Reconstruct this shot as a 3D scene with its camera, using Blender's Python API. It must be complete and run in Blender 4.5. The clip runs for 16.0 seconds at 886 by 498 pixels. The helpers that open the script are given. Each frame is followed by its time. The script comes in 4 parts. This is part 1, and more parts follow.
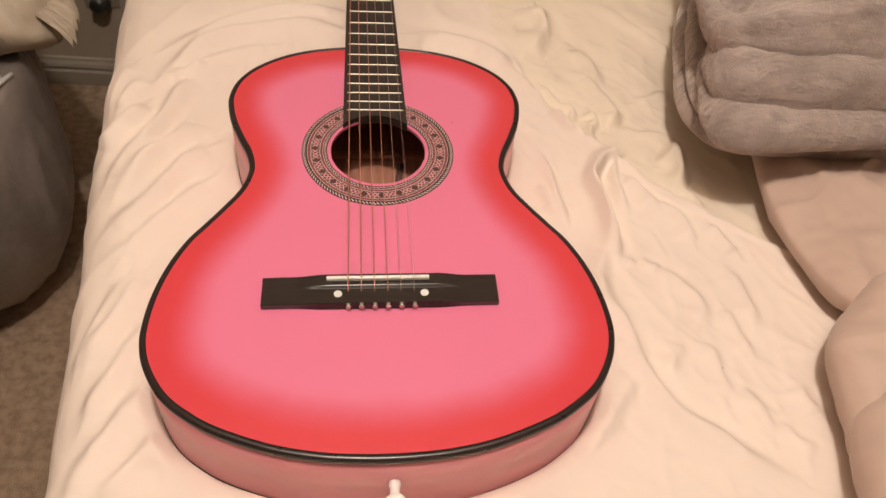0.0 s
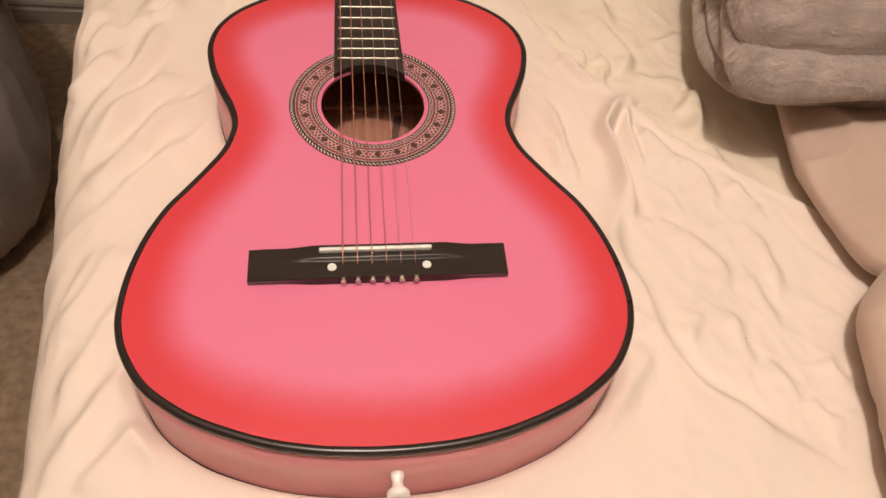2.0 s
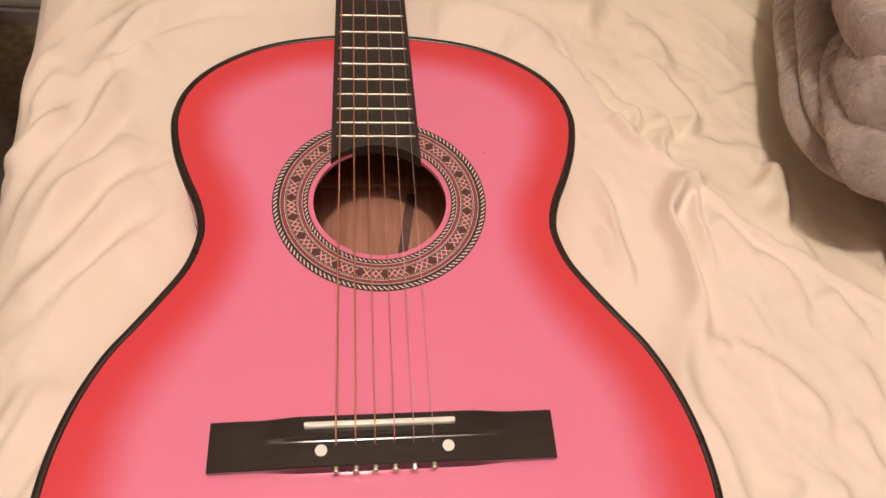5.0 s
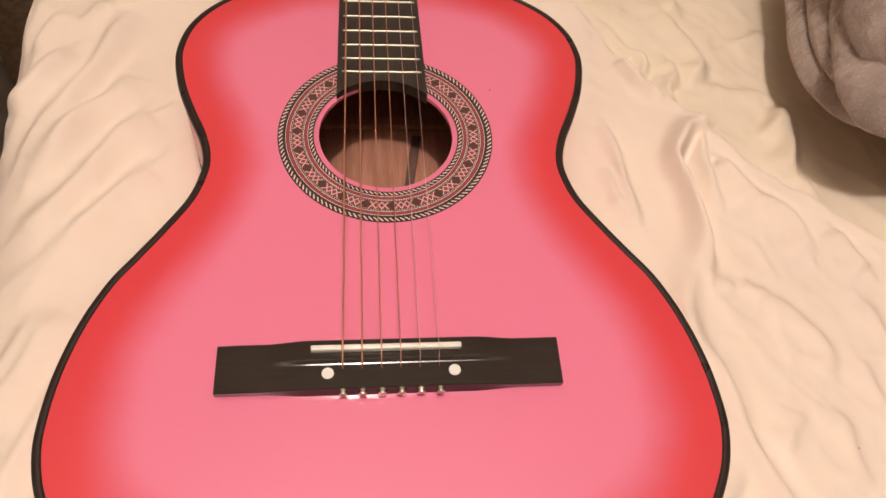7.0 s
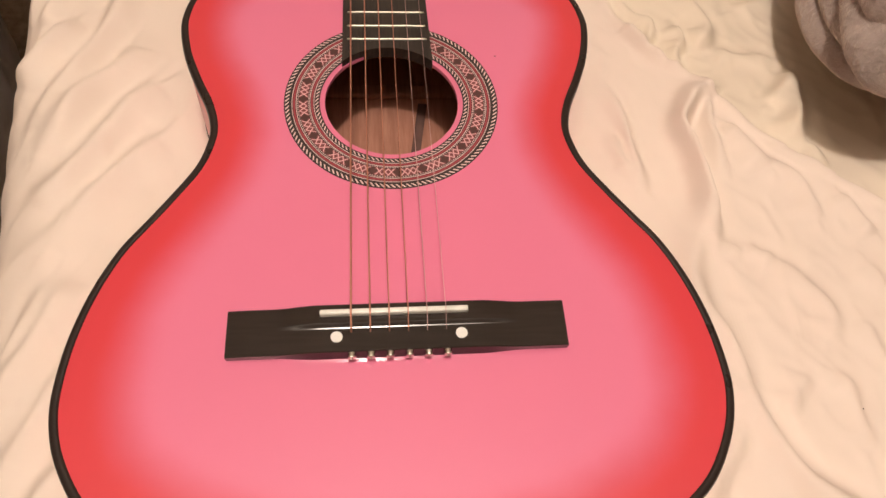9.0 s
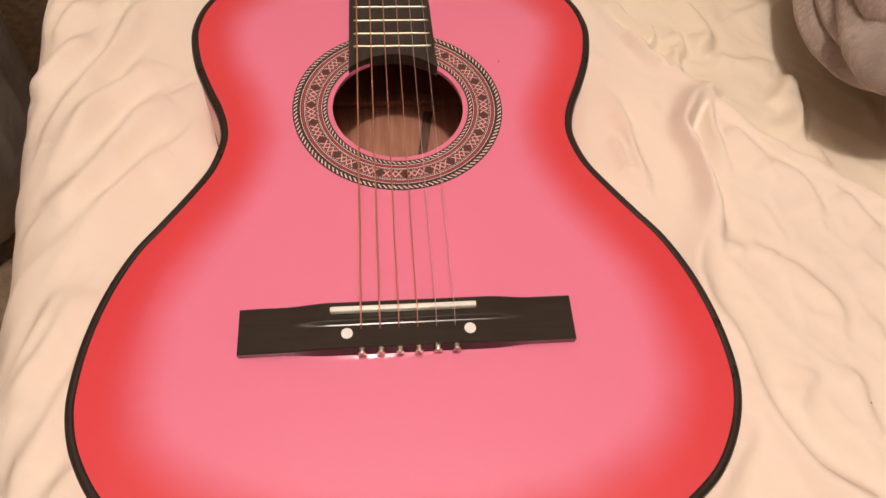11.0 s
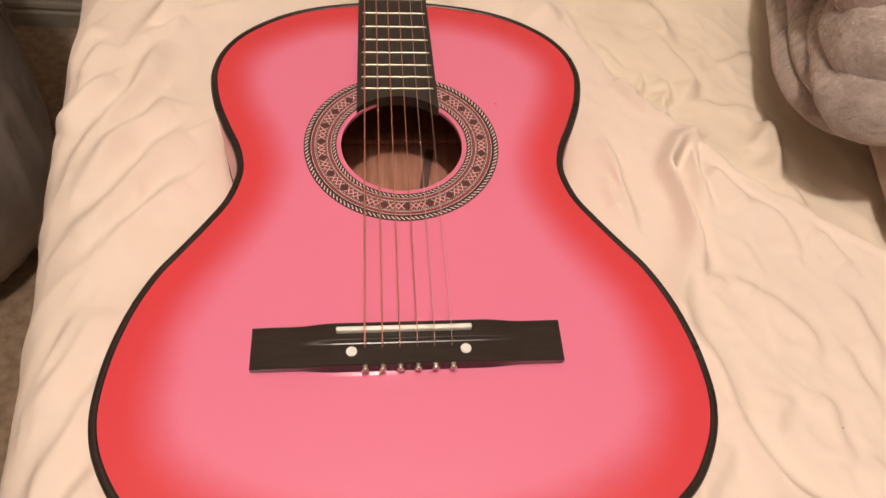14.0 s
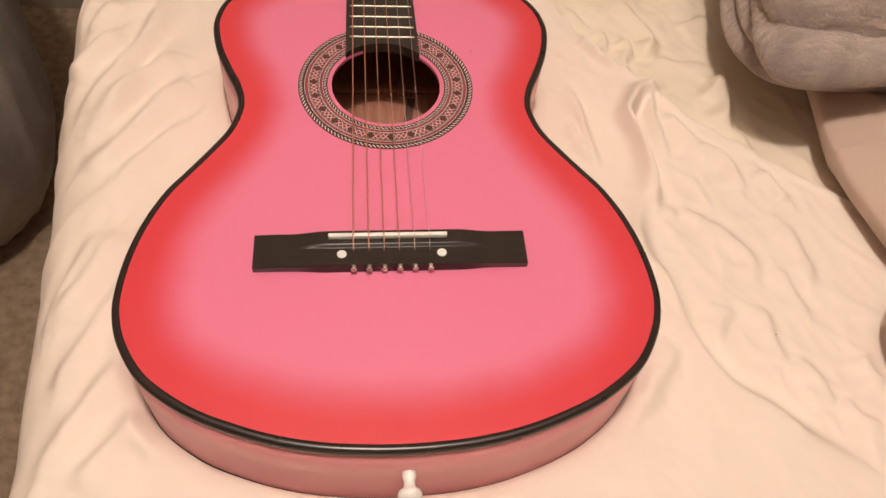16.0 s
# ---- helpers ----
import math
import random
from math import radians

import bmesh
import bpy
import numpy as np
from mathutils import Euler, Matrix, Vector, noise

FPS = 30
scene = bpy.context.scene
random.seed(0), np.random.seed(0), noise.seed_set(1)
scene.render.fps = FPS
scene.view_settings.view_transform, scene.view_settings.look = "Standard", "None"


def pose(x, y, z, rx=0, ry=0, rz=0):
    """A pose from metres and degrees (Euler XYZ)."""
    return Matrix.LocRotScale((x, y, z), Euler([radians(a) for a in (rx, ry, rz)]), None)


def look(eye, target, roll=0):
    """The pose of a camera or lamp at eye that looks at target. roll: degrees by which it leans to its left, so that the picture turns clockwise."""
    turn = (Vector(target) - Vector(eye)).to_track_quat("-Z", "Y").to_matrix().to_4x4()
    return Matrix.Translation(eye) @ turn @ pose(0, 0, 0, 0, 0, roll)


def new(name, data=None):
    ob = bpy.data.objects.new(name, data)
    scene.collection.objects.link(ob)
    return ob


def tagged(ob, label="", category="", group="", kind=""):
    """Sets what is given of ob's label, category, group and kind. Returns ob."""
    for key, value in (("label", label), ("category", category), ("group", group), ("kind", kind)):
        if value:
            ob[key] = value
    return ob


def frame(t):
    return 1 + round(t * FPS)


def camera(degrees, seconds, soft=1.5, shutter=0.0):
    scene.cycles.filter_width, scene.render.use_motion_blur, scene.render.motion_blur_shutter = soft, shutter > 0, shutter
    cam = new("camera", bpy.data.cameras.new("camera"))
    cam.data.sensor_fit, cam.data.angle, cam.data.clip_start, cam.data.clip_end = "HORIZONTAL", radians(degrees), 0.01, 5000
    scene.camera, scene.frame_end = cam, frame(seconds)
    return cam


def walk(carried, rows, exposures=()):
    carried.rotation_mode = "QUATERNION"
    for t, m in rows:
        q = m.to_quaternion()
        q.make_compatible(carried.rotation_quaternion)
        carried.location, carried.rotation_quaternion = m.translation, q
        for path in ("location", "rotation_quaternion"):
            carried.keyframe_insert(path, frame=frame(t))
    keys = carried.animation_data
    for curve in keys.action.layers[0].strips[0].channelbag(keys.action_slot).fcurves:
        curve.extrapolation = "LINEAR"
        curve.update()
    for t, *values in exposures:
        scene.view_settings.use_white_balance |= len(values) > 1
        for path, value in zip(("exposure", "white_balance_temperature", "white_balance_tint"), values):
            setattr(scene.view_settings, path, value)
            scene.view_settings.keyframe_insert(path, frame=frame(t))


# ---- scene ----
cam = camera(57.9, 16.0)
PATH = [
    (0, (-0.021, -0.4, 1.223), (0.196, 0.882, -0.297), 7.0),
    (0.5, (-0.021, -0.381, 1.21), (0.195, 0.836, -0.362), 7.4),
    (1, (-0.021, -0.357, 1.204), (0.197, 0.809, -0.406), 7.8),
    (1.5, (-0.021, -0.357, 1.203), (0.207, 0.797, -0.414), 7.9),
    (2, (-0.022, -0.344, 1.193), (0.209, 0.81, -0.424), 7.9),
    (2.5, (-0.02, -0.284, 1.165), (0.197, 0.836, -0.478), 8.1),
    (3, (-0.015, -0.197, 1.134), (0.19, 0.845, -0.561), 8.5),
    (3.5, (-0.013, -0.15, 1.119), (0.189, 0.862, -0.594), 8.7),
    (4, (-0.01, -0.147, 1.12), (0.191, 0.866, -0.592), 8.5),
    (4.5, (-0.013, -0.152, 1.125), (0.194, 0.896, -0.567), 8.6),
    (4.7, (-0.013, -0.157, 1.132), (0.195, 0.933, -0.531), 8.3),
    (6.8, (-0.018, -0.195, 1.128), (0.181, 0.936, -0.509), 7.8),
    (7, (-0.017, -0.19, 1.114), (0.188, 0.875, -0.566), 8.7),
    (7.5, (-0.018, -0.184, 1.109), (0.196, 0.824, -0.605), 9.7),
    (8, (-0.019, -0.189, 1.116), (0.168, 0.807, -0.608), 8.4),
    (8.5, (-0.018, -0.192, 1.115), (0.162, 0.805, -0.61), 7.8),
    (9, (-0.016, -0.197, 1.115), (0.166, 0.815, -0.601), 7.6),
    (11.5, (-0.018, -0.214, 1.112), (0.148, 0.849, -0.574), 5.6),
    (12, (-0.018, -0.203, 1.107), (0.155, 0.842, -0.59), 6.2),
    (12.5, (-0.017, -0.195, 1.104), (0.155, 0.836, -0.601), 6.3),
    (13, (-0.018, -0.194, 1.104), (0.151, 0.835, -0.603), 6.2),
    (13.5, (-0.021, -0.212, 1.121), (0.145, 0.86, -0.559), 5.9),
    (14, (-0.022, -0.241, 1.14), (0.154, 0.905, -0.49), 6.4),
    (14.5, (-0.016, -0.283, 1.16), (0.164, 0.888, -0.451), 7.3),
    (15, (-0.017, -0.307, 1.161), (0.16, 0.859, -0.455), 7.6),
    (15.5, (-0.022, -0.316, 1.161), (0.165, 0.834, -0.465), 7.5),
    (16, (-0.024, -0.329, 1.164), (0.187, 0.815, -0.464), 7.8),
]
walk(cam, [(t, look(eye, target, roll)) for t, eye, target, roll in PATH])

# ---- light ----
TOP = 0.700      # height of the guitar's face
BACK = 0.610     # height of its back
world = bpy.data.worlds.new("world")
scene.world = world
world.use_nodes = True
world.node_tree.nodes["Background"].inputs[0].default_value = (0.9, 0.72, 0.55, 1)
world.node_tree.nodes["Background"].inputs[1].default_value = 0.02
BULB = (-0.02, -0.26, 2.27)
lamp_data = bpy.data.lights.new("bulb_light", "POINT")
lamp_data.energy, lamp_data.color, lamp_data.shadow_soft_size = 58, (1.0, 0.868, 0.765), 0.04
lamp = new("bulb_light", lamp_data)
lamp.matrix_basis = pose(*BULB)


# ---- materials ----
def material(name, colour, rough=0.5, metal=0.0, coat=0.0, sheen=0.0):
    m = bpy.data.materials.new(name)
    m.use_nodes = True
    b = m.node_tree.nodes["Principled BSDF"]
    b.inputs["Base Color"].default_value = (*colour, 1)
    b.inputs["Roughness"].default_value = rough
    b.inputs["Metallic"].default_value = metal
    b.inputs["Coat Weight"].default_value = coat
    b.inputs["Coat Roughness"].default_value = 0.08
    b.inputs["Sheen Weight"].default_value = sheen
    return m


def node(m, kind, **values):
    n = m.node_tree.nodes.new(kind)
    for key, value in values.items():
        n.inputs[key.replace("_", " ")].default_value = value
    return n


def link(m, a, out, b, inp):
    m.node_tree.links.new(a.outputs[out], b.inputs[inp])


def principled(m):
    return m.node_tree.nodes["Principled BSDF"]


def coords(m, stretch=(1, 1, 1), turn=0.0):
    tc = m.node_tree.nodes.new("ShaderNodeTexCoord")
    mp = m.node_tree.nodes.new("ShaderNodeMapping")
    mp.inputs["Scale"].default_value = stretch
    mp.inputs["Rotation"].default_value = (0, 0, turn)
    link(m, tc, "Object", mp, "Vector")
    return mp


def mottled(m, dark, light, scale, detail=4.0, low=0.35, high=0.65, where=None):
    """Base colour that wanders between two tones."""
    n = node(m, "ShaderNodeTexNoise", Scale=scale, Detail=detail)
    link(m, where or coords(m), "Vector", n, "Vector")
    r = m.node_tree.nodes.new("ShaderNodeValToRGB")
    r.color_ramp.elements[0].position, r.color_ramp.elements[1].position = low, high
    r.color_ramp.elements[0].color, r.color_ramp.elements[1].color = (*dark, 1), (*light, 1)
    link(m, n, "Fac", r, "Fac")
    link(m, r, "Color", principled(m), "Base Color")
    return r


def bumped(m, scale, strength, distance=0.001, detail=3.0, where=None, after=None):
    n = node(m, "ShaderNodeTexNoise", Scale=scale, Detail=detail)
    link(m, where or coords(m), "Vector", n, "Vector")
    b = node(m, "ShaderNodeBump", Strength=strength, Distance=distance)
    link(m, n, "Fac", b, "Height")
    if after:
        link(m, after, "Normal", b, "Normal")
    link(m, b, "Normal", principled(m), "Normal")
    return b


def rough_range(m, scale, low, high):
    n = node(m, "ShaderNodeTexNoise", Scale=scale, Detail=3.0)
    link(m, coords(m), "Vector", n, "Vector")
    r = node(m, "ShaderNodeMapRange", To_Min=low, To_Max=high)
    link(m, n, "Fac", r, "Value")
    link(m, r, "Result", principled(m), "Roughness")


# sunburst lacquer: red at the rim, pink in the middle, by the distance to the rim
RED, PINK = (0.63, 0.042, 0.057), (0.715, 0.178, 0.298)
lacquer = material("sunburst_lacquer", PINK, 0.42)
principled(lacquer).inputs["Specular IOR Level"].default_value = 0.3
rim = lacquer.node_tree.nodes.new("ShaderNodeAttribute")
rim.attribute_name = "rim"
spray = node(lacquer, "ShaderNodeTexNoise", Scale=38.0, Detail=3.0)
link(lacquer, coords(lacquer), "Vector", spray, "Vector")
drift = node(lacquer, "ShaderNodeMapRange", To_Min=-0.0028, To_Max=0.0028)
link(lacquer, spray, "Fac", drift, "Value")
total = lacquer.node_tree.nodes.new("ShaderNodeMath")
link(lacquer, rim, "Fac", total, 0)
link(lacquer, drift, "Result", total, 1)
burst = lacquer.node_tree.nodes.new("ShaderNodeMapRange")
burst.interpolation_type = "SMOOTHSTEP"
burst.inputs["From Min"].default_value, burst.inputs["From Max"].default_value = 0.014, 0.050
link(lacquer, total, "Value", burst, "Value")
principled(lacquer).inputs["Coat Weight"].default_value = 1.0
principled(lacquer).inputs["Coat Roughness"].default_value = 0.06
mix = lacquer.node_tree.nodes.new("ShaderNodeMix")
mix.data_type = "RGBA"
mix.inputs["A"].default_value, mix.inputs["B"].default_value = (*RED, 1), (*PINK, 1)
link(lacquer, burst, "Result", mix, "Factor")
lacquer.node_tree.links.new(mix.outputs[2], principled(lacquer).inputs["Base Color"])
rough_range(lacquer, 9.0, 0.38, 0.50)
bumped(lacquer, 60.0, 0.04, 0.0005)

side_lacquer = material("side_lacquer", (0.78, 0.29, 0.32), 0.4, coat=0.3)
mottled(side_lacquer, (0.75, 0.27, 0.30), (0.81, 0.315, 0.345), 14.0)
black_binding = material("black_binding", (0.022, 0.014, 0.012), 0.2)
rough_range(black_binding, 40.0, 0.22, 0.36)
ebony = material("blackened_wood", (0.016, 0.012, 0.010), 0.36)
mottled(ebony, (0.021, 0.015, 0.012), (0.027, 0.019, 0.016), 30.0, where=coords(ebony, (1, 14, 1)))
rough_range(ebony, 60.0, 0.15, 0.22)
board_wood = material("fretboard_wood", (0.02, 0.015, 0.012), 0.42)
mottled(board_wood, (0.018, 0.013, 0.011), (0.036, 0.026, 0.021), 60.0, where=coords(board_wood, (12, 1, 1)))
bumped(board_wood, 220.0, 0.2, 0.0004, where=coords(board_wood, (8, 0.6, 1)))
inner_wood = material("bare_plywood", (0.5, 0.27, 0.15), 0.7)
mottled(inner_wood, (0.36, 0.155, 0.10), (0.46, 0.215, 0.145), 40.0, where=coords(inner_wood, (9, 0.8, 1)))
lining_wood = material("pale_lining_wood", (0.72, 0.46, 0.36), 0.8)
mottled(lining_wood, (0.66, 0.42, 0.33), (0.78, 0.52, 0.42), 20.0, where=coords(lining_wood, (1, 1, 12)))
dark_strip = material("dark_back_strip", (0.12, 0.07, 0.055), 0.7)
mottled(dark_strip, (0.085, 0.042, 0.034), (0.15, 0.075, 0.06), 60.0, where=coords(dark_strip, (1, 0.5, 1)))
fret_metal = material("fret_nickel", (0.88, 0.84, 0.70), 0.45, 1.0)
bronze = material("wound_bronze", (0.66, 0.31, 0.22), 0.45, 0.75)
steel = material("plain_steel", (0.70, 0.46, 0.43), 0.45, 0.7)
brass_ball = material("string_ball_metal", (0.86, 0.82, 0.76), 0.22, 1.0)
bone = material("white_saddle_plastic", (0.78, 0.76, 0.70), 0.35)
mottled(bone, (0.70, 0.68, 0.62), (0.82, 0.80, 0.75), 120.0)
pearl = material("pearl_plastic", (0.78, 0.76, 0.72), 0.3)
button_white = material("white_button_plastic", (0.85, 0.82, 0.78), 0.25)
ring_black = material("rosette_black", (0.030, 0.016, 0.016), 0.5)
ring_white = material("rosette_cream", (0.78, 0.58, 0.54), 0.5)
ring_maroon = material("rosette_maroon", (0.32, 0.036, 0.050), 0.5)
ring_field = material("rosette_rose_field", (0.17, 0.042, 0.046), 0.5)
ring_pink = material("rosette_pink", (0.72, 0.40, 0.40), 0.5)
ring_brown = material("rosette_brown", (0.070, 0.022, 0.020), 0.5)

# cotton satin, cream, with a rosier sheet on top of it
satin = material("cream_satin_cotton", (0.80, 0.68, 0.54), 0.56, sheen=0.04)
principled(satin).inputs["Specular IOR Level"].default_value = 0.18
principled(satin).inputs["Sheen Roughness"].default_value = 0.4
layer = satin.node_tree.nodes.new("ShaderNodeAttribute")
layer.attribute_name = "layer"
patch = node(satin, "ShaderNodeTexNoise", Scale=6.0, Detail=4.0)
link(satin, coords(satin), "Vector", patch, "Vector")
tone_a, tone_b, tone = (satin.node_tree.nodes.new("ShaderNodeMix") for _ in range(3))
for t_, a_, b_ in ((tone_a, (0.77, 0.665, 0.54), (0.80, 0.70, 0.575)), (tone_b, (0.79, 0.67, 0.58), (0.81, 0.70, 0.615))):
    t_.data_type = "RGBA"
    t_.inputs["A"].default_value, t_.inputs["B"].default_value = (*a_, 1), (*b_, 1)
    link(satin, patch, "Fac", t_, "Factor")
tone.data_type = "RGBA"
link(satin, layer, "Fac", tone, "Factor")
satin.node_tree.links.new(tone_a.outputs[2], tone.inputs["A"])
satin.node_tree.links.new(tone_b.outputs[2], tone.inputs["B"])
satin.node_tree.links.new(tone.outputs[2], principled(satin).inputs["Base Color"])
creases = node(satin, "ShaderNodeTexNoise", Scale=11.0, Detail=2.0, Distortion=0.4)
creases.noise_type = "RIDGED_MULTIFRACTAL"
link(satin, coords(satin, (1.0, 0.6, 1), 0.75), "Vector", creases, "Vector")
crease_bump = node(satin, "ShaderNodeBump", Strength=1.0, Distance=0.011)
link(satin, creases, "Fac", crease_bump, "Height")
fine = node(satin, "ShaderNodeTexNoise", Scale=30.0, Detail=2.0, Distortion=0.6)
fine.noise_type = "RIDGED_MULTIFRACTAL"
link(satin, coords(satin, (1.0, 0.5, 1), 0.35), "Vector", fine, "Vector")
fine_bump = node(satin, "ShaderNodeBump", Strength=1.0, Distance=0.004)
link(satin, fine, "Fac", fine_bump, "Height")
link(satin, crease_bump, "Normal", fine_bump, "Normal")
soft_ripple = bumped(satin, 26.0, 0.3, 0.003, where=coords(satin, (1.0, 0.45, 1), 0.6), after=fine_bump)
bumped(satin, 1800.0, 0.10, 0.0003, after=soft_ripple)

cover = material("cream_duvet_cotton", (0.72, 0.60, 0.48), 0.7, sheen=0.2)
mottled(cover, (0.49, 0.36, 0.29), (0.56, 0.42, 0.34), 5.0)
cover_ripple = bumped(cover, 16.0, 0.45, 0.006, where=coords(cover, (1, 0.4, 1), -0.5))
bumped(cover, 1600.0, 0.12, 0.0003, after=cover_ripple)

plush = material("taupe_plush", (0.40, 0.31, 0.26), 0.95, sheen=0.7)
principled(plush).inputs["Sheen Roughness"].default_value = 0.55
principled(plush).inputs["Sheen Tint"].default_value = (0.9, 0.78, 0.68, 1)
mottled(plush, (0.27, 0.214, 0.190), (0.39, 0.316, 0.285), 26.0, 6.0)
plush_nap = bumped(plush, 75.0, 0.9, 0.007, 5.0, where=coords(plush, (0.5, 1.2, 1.0), 0.1))
bumped(plush, 420.0, 0.6, 0.0016, after=plush_nap)

carpet = material("brown_carpet", (0.24, 0.17, 0.11), 1.0)
mottled(carpet, (0.25, 0.175, 0.115), (0.40, 0.29, 0.20), 55.0, 8.0)
bumped(carpet, 420.0, 0.8, 0.003)
paint = material("beige_wall_paint", (0.42, 0.35, 0.26), 0.8)
mottled(paint, (0.33, 0.272, 0.20), (0.37, 0.31, 0.235), 3.0)
bumped(paint, 160.0, 0.25, 0.001)
ceiling_paint = material("ceiling_paint", (0.84, 0.80, 0.73), 0.9)
bumped(ceiling_paint, 120.0, 0.4, 0.002)
trim_paint = material("white_trim_paint", (0.66, 0.64, 0.60), 0.35)
mottled(trim_paint, (0.27, 0.232, 0.185), (0.33, 0.29, 0.235), 8.0)
vinyl = material("grey_vinyl", (0.20, 0.18, 0.18), 0.3)
mottled(vinyl, (0.16, 0.135, 0.12), (0.29, 0.25, 0.228), 7.0)
bumped(vinyl, 16.0, 0.5, 0.01)
white_tape = material("white_zip_plastic", (0.75, 0.74, 0.72), 0.4)
blue_cloth = material("dark_blue_cloth", (0.03, 0.035, 0.10), 0.8)
mottled(blue_cloth, (0.022, 0.026, 0.08), (0.04, 0.045, 0.13), 60.0)
champagne = material("champagne_satin", (0.40, 0.33, 0.24), 0.5, sheen=0.2)
mottled(champagne, (0.34, 0.275, 0.20), (0.44, 0.365, 0.275), 9.0)
bumped(champagne, 30.0, 0.6, 0.008)
dark_plastic = material("dark_plastic", (0.02, 0.018, 0.016), 0.35)
mattress_cloth = material("mattress_ticking", (0.65, 0.62, 0.56), 0.9)
mottled(mattress_cloth, (0.6, 0.57, 0.5), (0.7, 0.66, 0.6), 30.0)
glow = material("lit_bulb_glass", (1, 0.9, 0.75), 0.4)
principled(glow).inputs["Emission Color"].default_value = (1, 0.82, 0.6, 1)
principled(glow).inputs["Emission Strength"].default_value = 6.0
lint_dark = material("dark_lint", (0.05, 0.035, 0.03), 0.9)


# ---- mesh helpers ----
def mesh_object(name, verts, faces, mat, smooth=True):
    me = bpy.data.meshes.new(name)
    me.from_pydata([tuple(v) for v in verts], [], faces)
    me.materials.append(mat)
    me.polygons.foreach_set("use_smooth", [smooth] * len(me.polygons))
    me.update()
    return new(name, me)


def finish(name, bm, mat, smooth=True):
    bmesh.ops.recalc_face_normals(bm, faces=bm.faces)
    me = bpy.data.meshes.new(name)
    bm.to_mesh(me)
    bm.free()
    me.materials.append(mat)
    me.polygons.foreach_set("use_smooth", [smooth] * len(me.polygons))
    return new(name, me)


def under(ob, parent, label=""):
    """Hang ob under parent, keeping its place in the world."""
    ob.parent = parent
    p = parent.matrix_basis.copy()
    if parent.parent:
        p = parent.parent.matrix_basis @ parent.matrix_parent_inverse @ p
    ob.matrix_parent_inverse = p.inverted()
    return tagged(ob, label)


def part(name, bm, mat, parent, label="", smooth=True):
    return under(finish(name, bm, mat, smooth), parent, label)


def thing(name, place, label, category, group=""):
    ob = new(name)
    ob.location = place
    ob.empty_display_size = 0.05
    ob.matrix_basis = Matrix.Translation(place)
    return tagged(ob, label, category, group)


def box(bm, x0, x1, y0, y1, z0, z1, bevel=0.0, segments=2):
    m = Matrix.Translation(((x0 + x1) / 2, (y0 + y1) / 2, (z0 + z1) / 2)) @ Matrix.Diagonal((x1 - x0, y1 - y0, z1 - z0, 1))
    made = bmesh.ops.create_cube(bm, size=1, matrix=m)
    if bevel:
        edges = list({e for v in made["verts"] for e in v.link_edges})
        bmesh.ops.bevel(bm, geom=edges, offset=bevel, segments=segments, affect="EDGES", profile=0.5)
    return bm


def tube(bm, pts, radius, sides=8):
    """A tube along points; radius is a number or one per point."""
    rings = []
    pts = [Vector(p) for p in pts]
    for i, p in enumerate(pts):
        d = (pts[min(i + 1, len(pts) - 1)] - pts[max(i - 1, 0)]).normalized()
        a = d.cross(Vector((0, 0, 1)))
        a = a.normalized() if a.length > 1e-4 else Vector((1, 0, 0))
        b = d.cross(a)
        r = radius[i] if isinstance(radius, (list, tuple)) else radius
        rings.append([bm.verts.new(p + r * (math.cos(q) * a + math.sin(q) * b)) for q in (2 * math.pi * k / sides for k in range(sides))])
    for r0, r1 in zip(rings, rings[1:]):
        for k in range(sides):
            bm.faces.new((r0[k], r0[(k + 1) % sides], r1[(k + 1) % sides], r1[k]))
    bm.faces.new(rings[0][::-1])
    bm.faces.new(rings[-1])
    return bm


def lathe(bm, profile, m, sides=20):
    """Turn (radius, height) pairs about the z axis of the pose m."""
    rings = []
    for r, h in profile:
        rings.append([bm.verts.new(m @ Vector((r * math.cos(q), r * math.sin(q), h))) for q in (2 * math.pi * k / sides for k in range(sides))])
    for r0, r1 in zip(rings, rings[1:]):
        for k in range(sides):
            bm.faces.new((r0[k], r0[(k + 1) % sides], r1[(k + 1) % sides], r1[k]))
    bm.faces.new(rings[0][::-1])
    bm.faces.new(rings[-1])
    return bm


def spline(points, per=8, closed=False):
    """Catmull-Rom through the points."""
    p = np.array(points, float)
    n = len(p)
    out = []
    for i in range(n if closed else n - 1):
        if closed:
            a, b, c, d = (p[(i + k) % n] for k in (-1, 0, 1, 2))
        else:
            a, b, c, d = p[max(i - 1, 0)], p[i], p[i + 1], p[min(i + 2, n - 1)]
        for s in np.linspace(0, 1, per, endpoint=False):
            out.append(0.5 * (2 * b + (c - a) * s + (2 * a - 5 * b + 4 * c - d) * s * s + (3 * b - a - 3 * c + d) * s ** 3))
    if not closed:
        out.append(p[-1])
    return np.array(out)


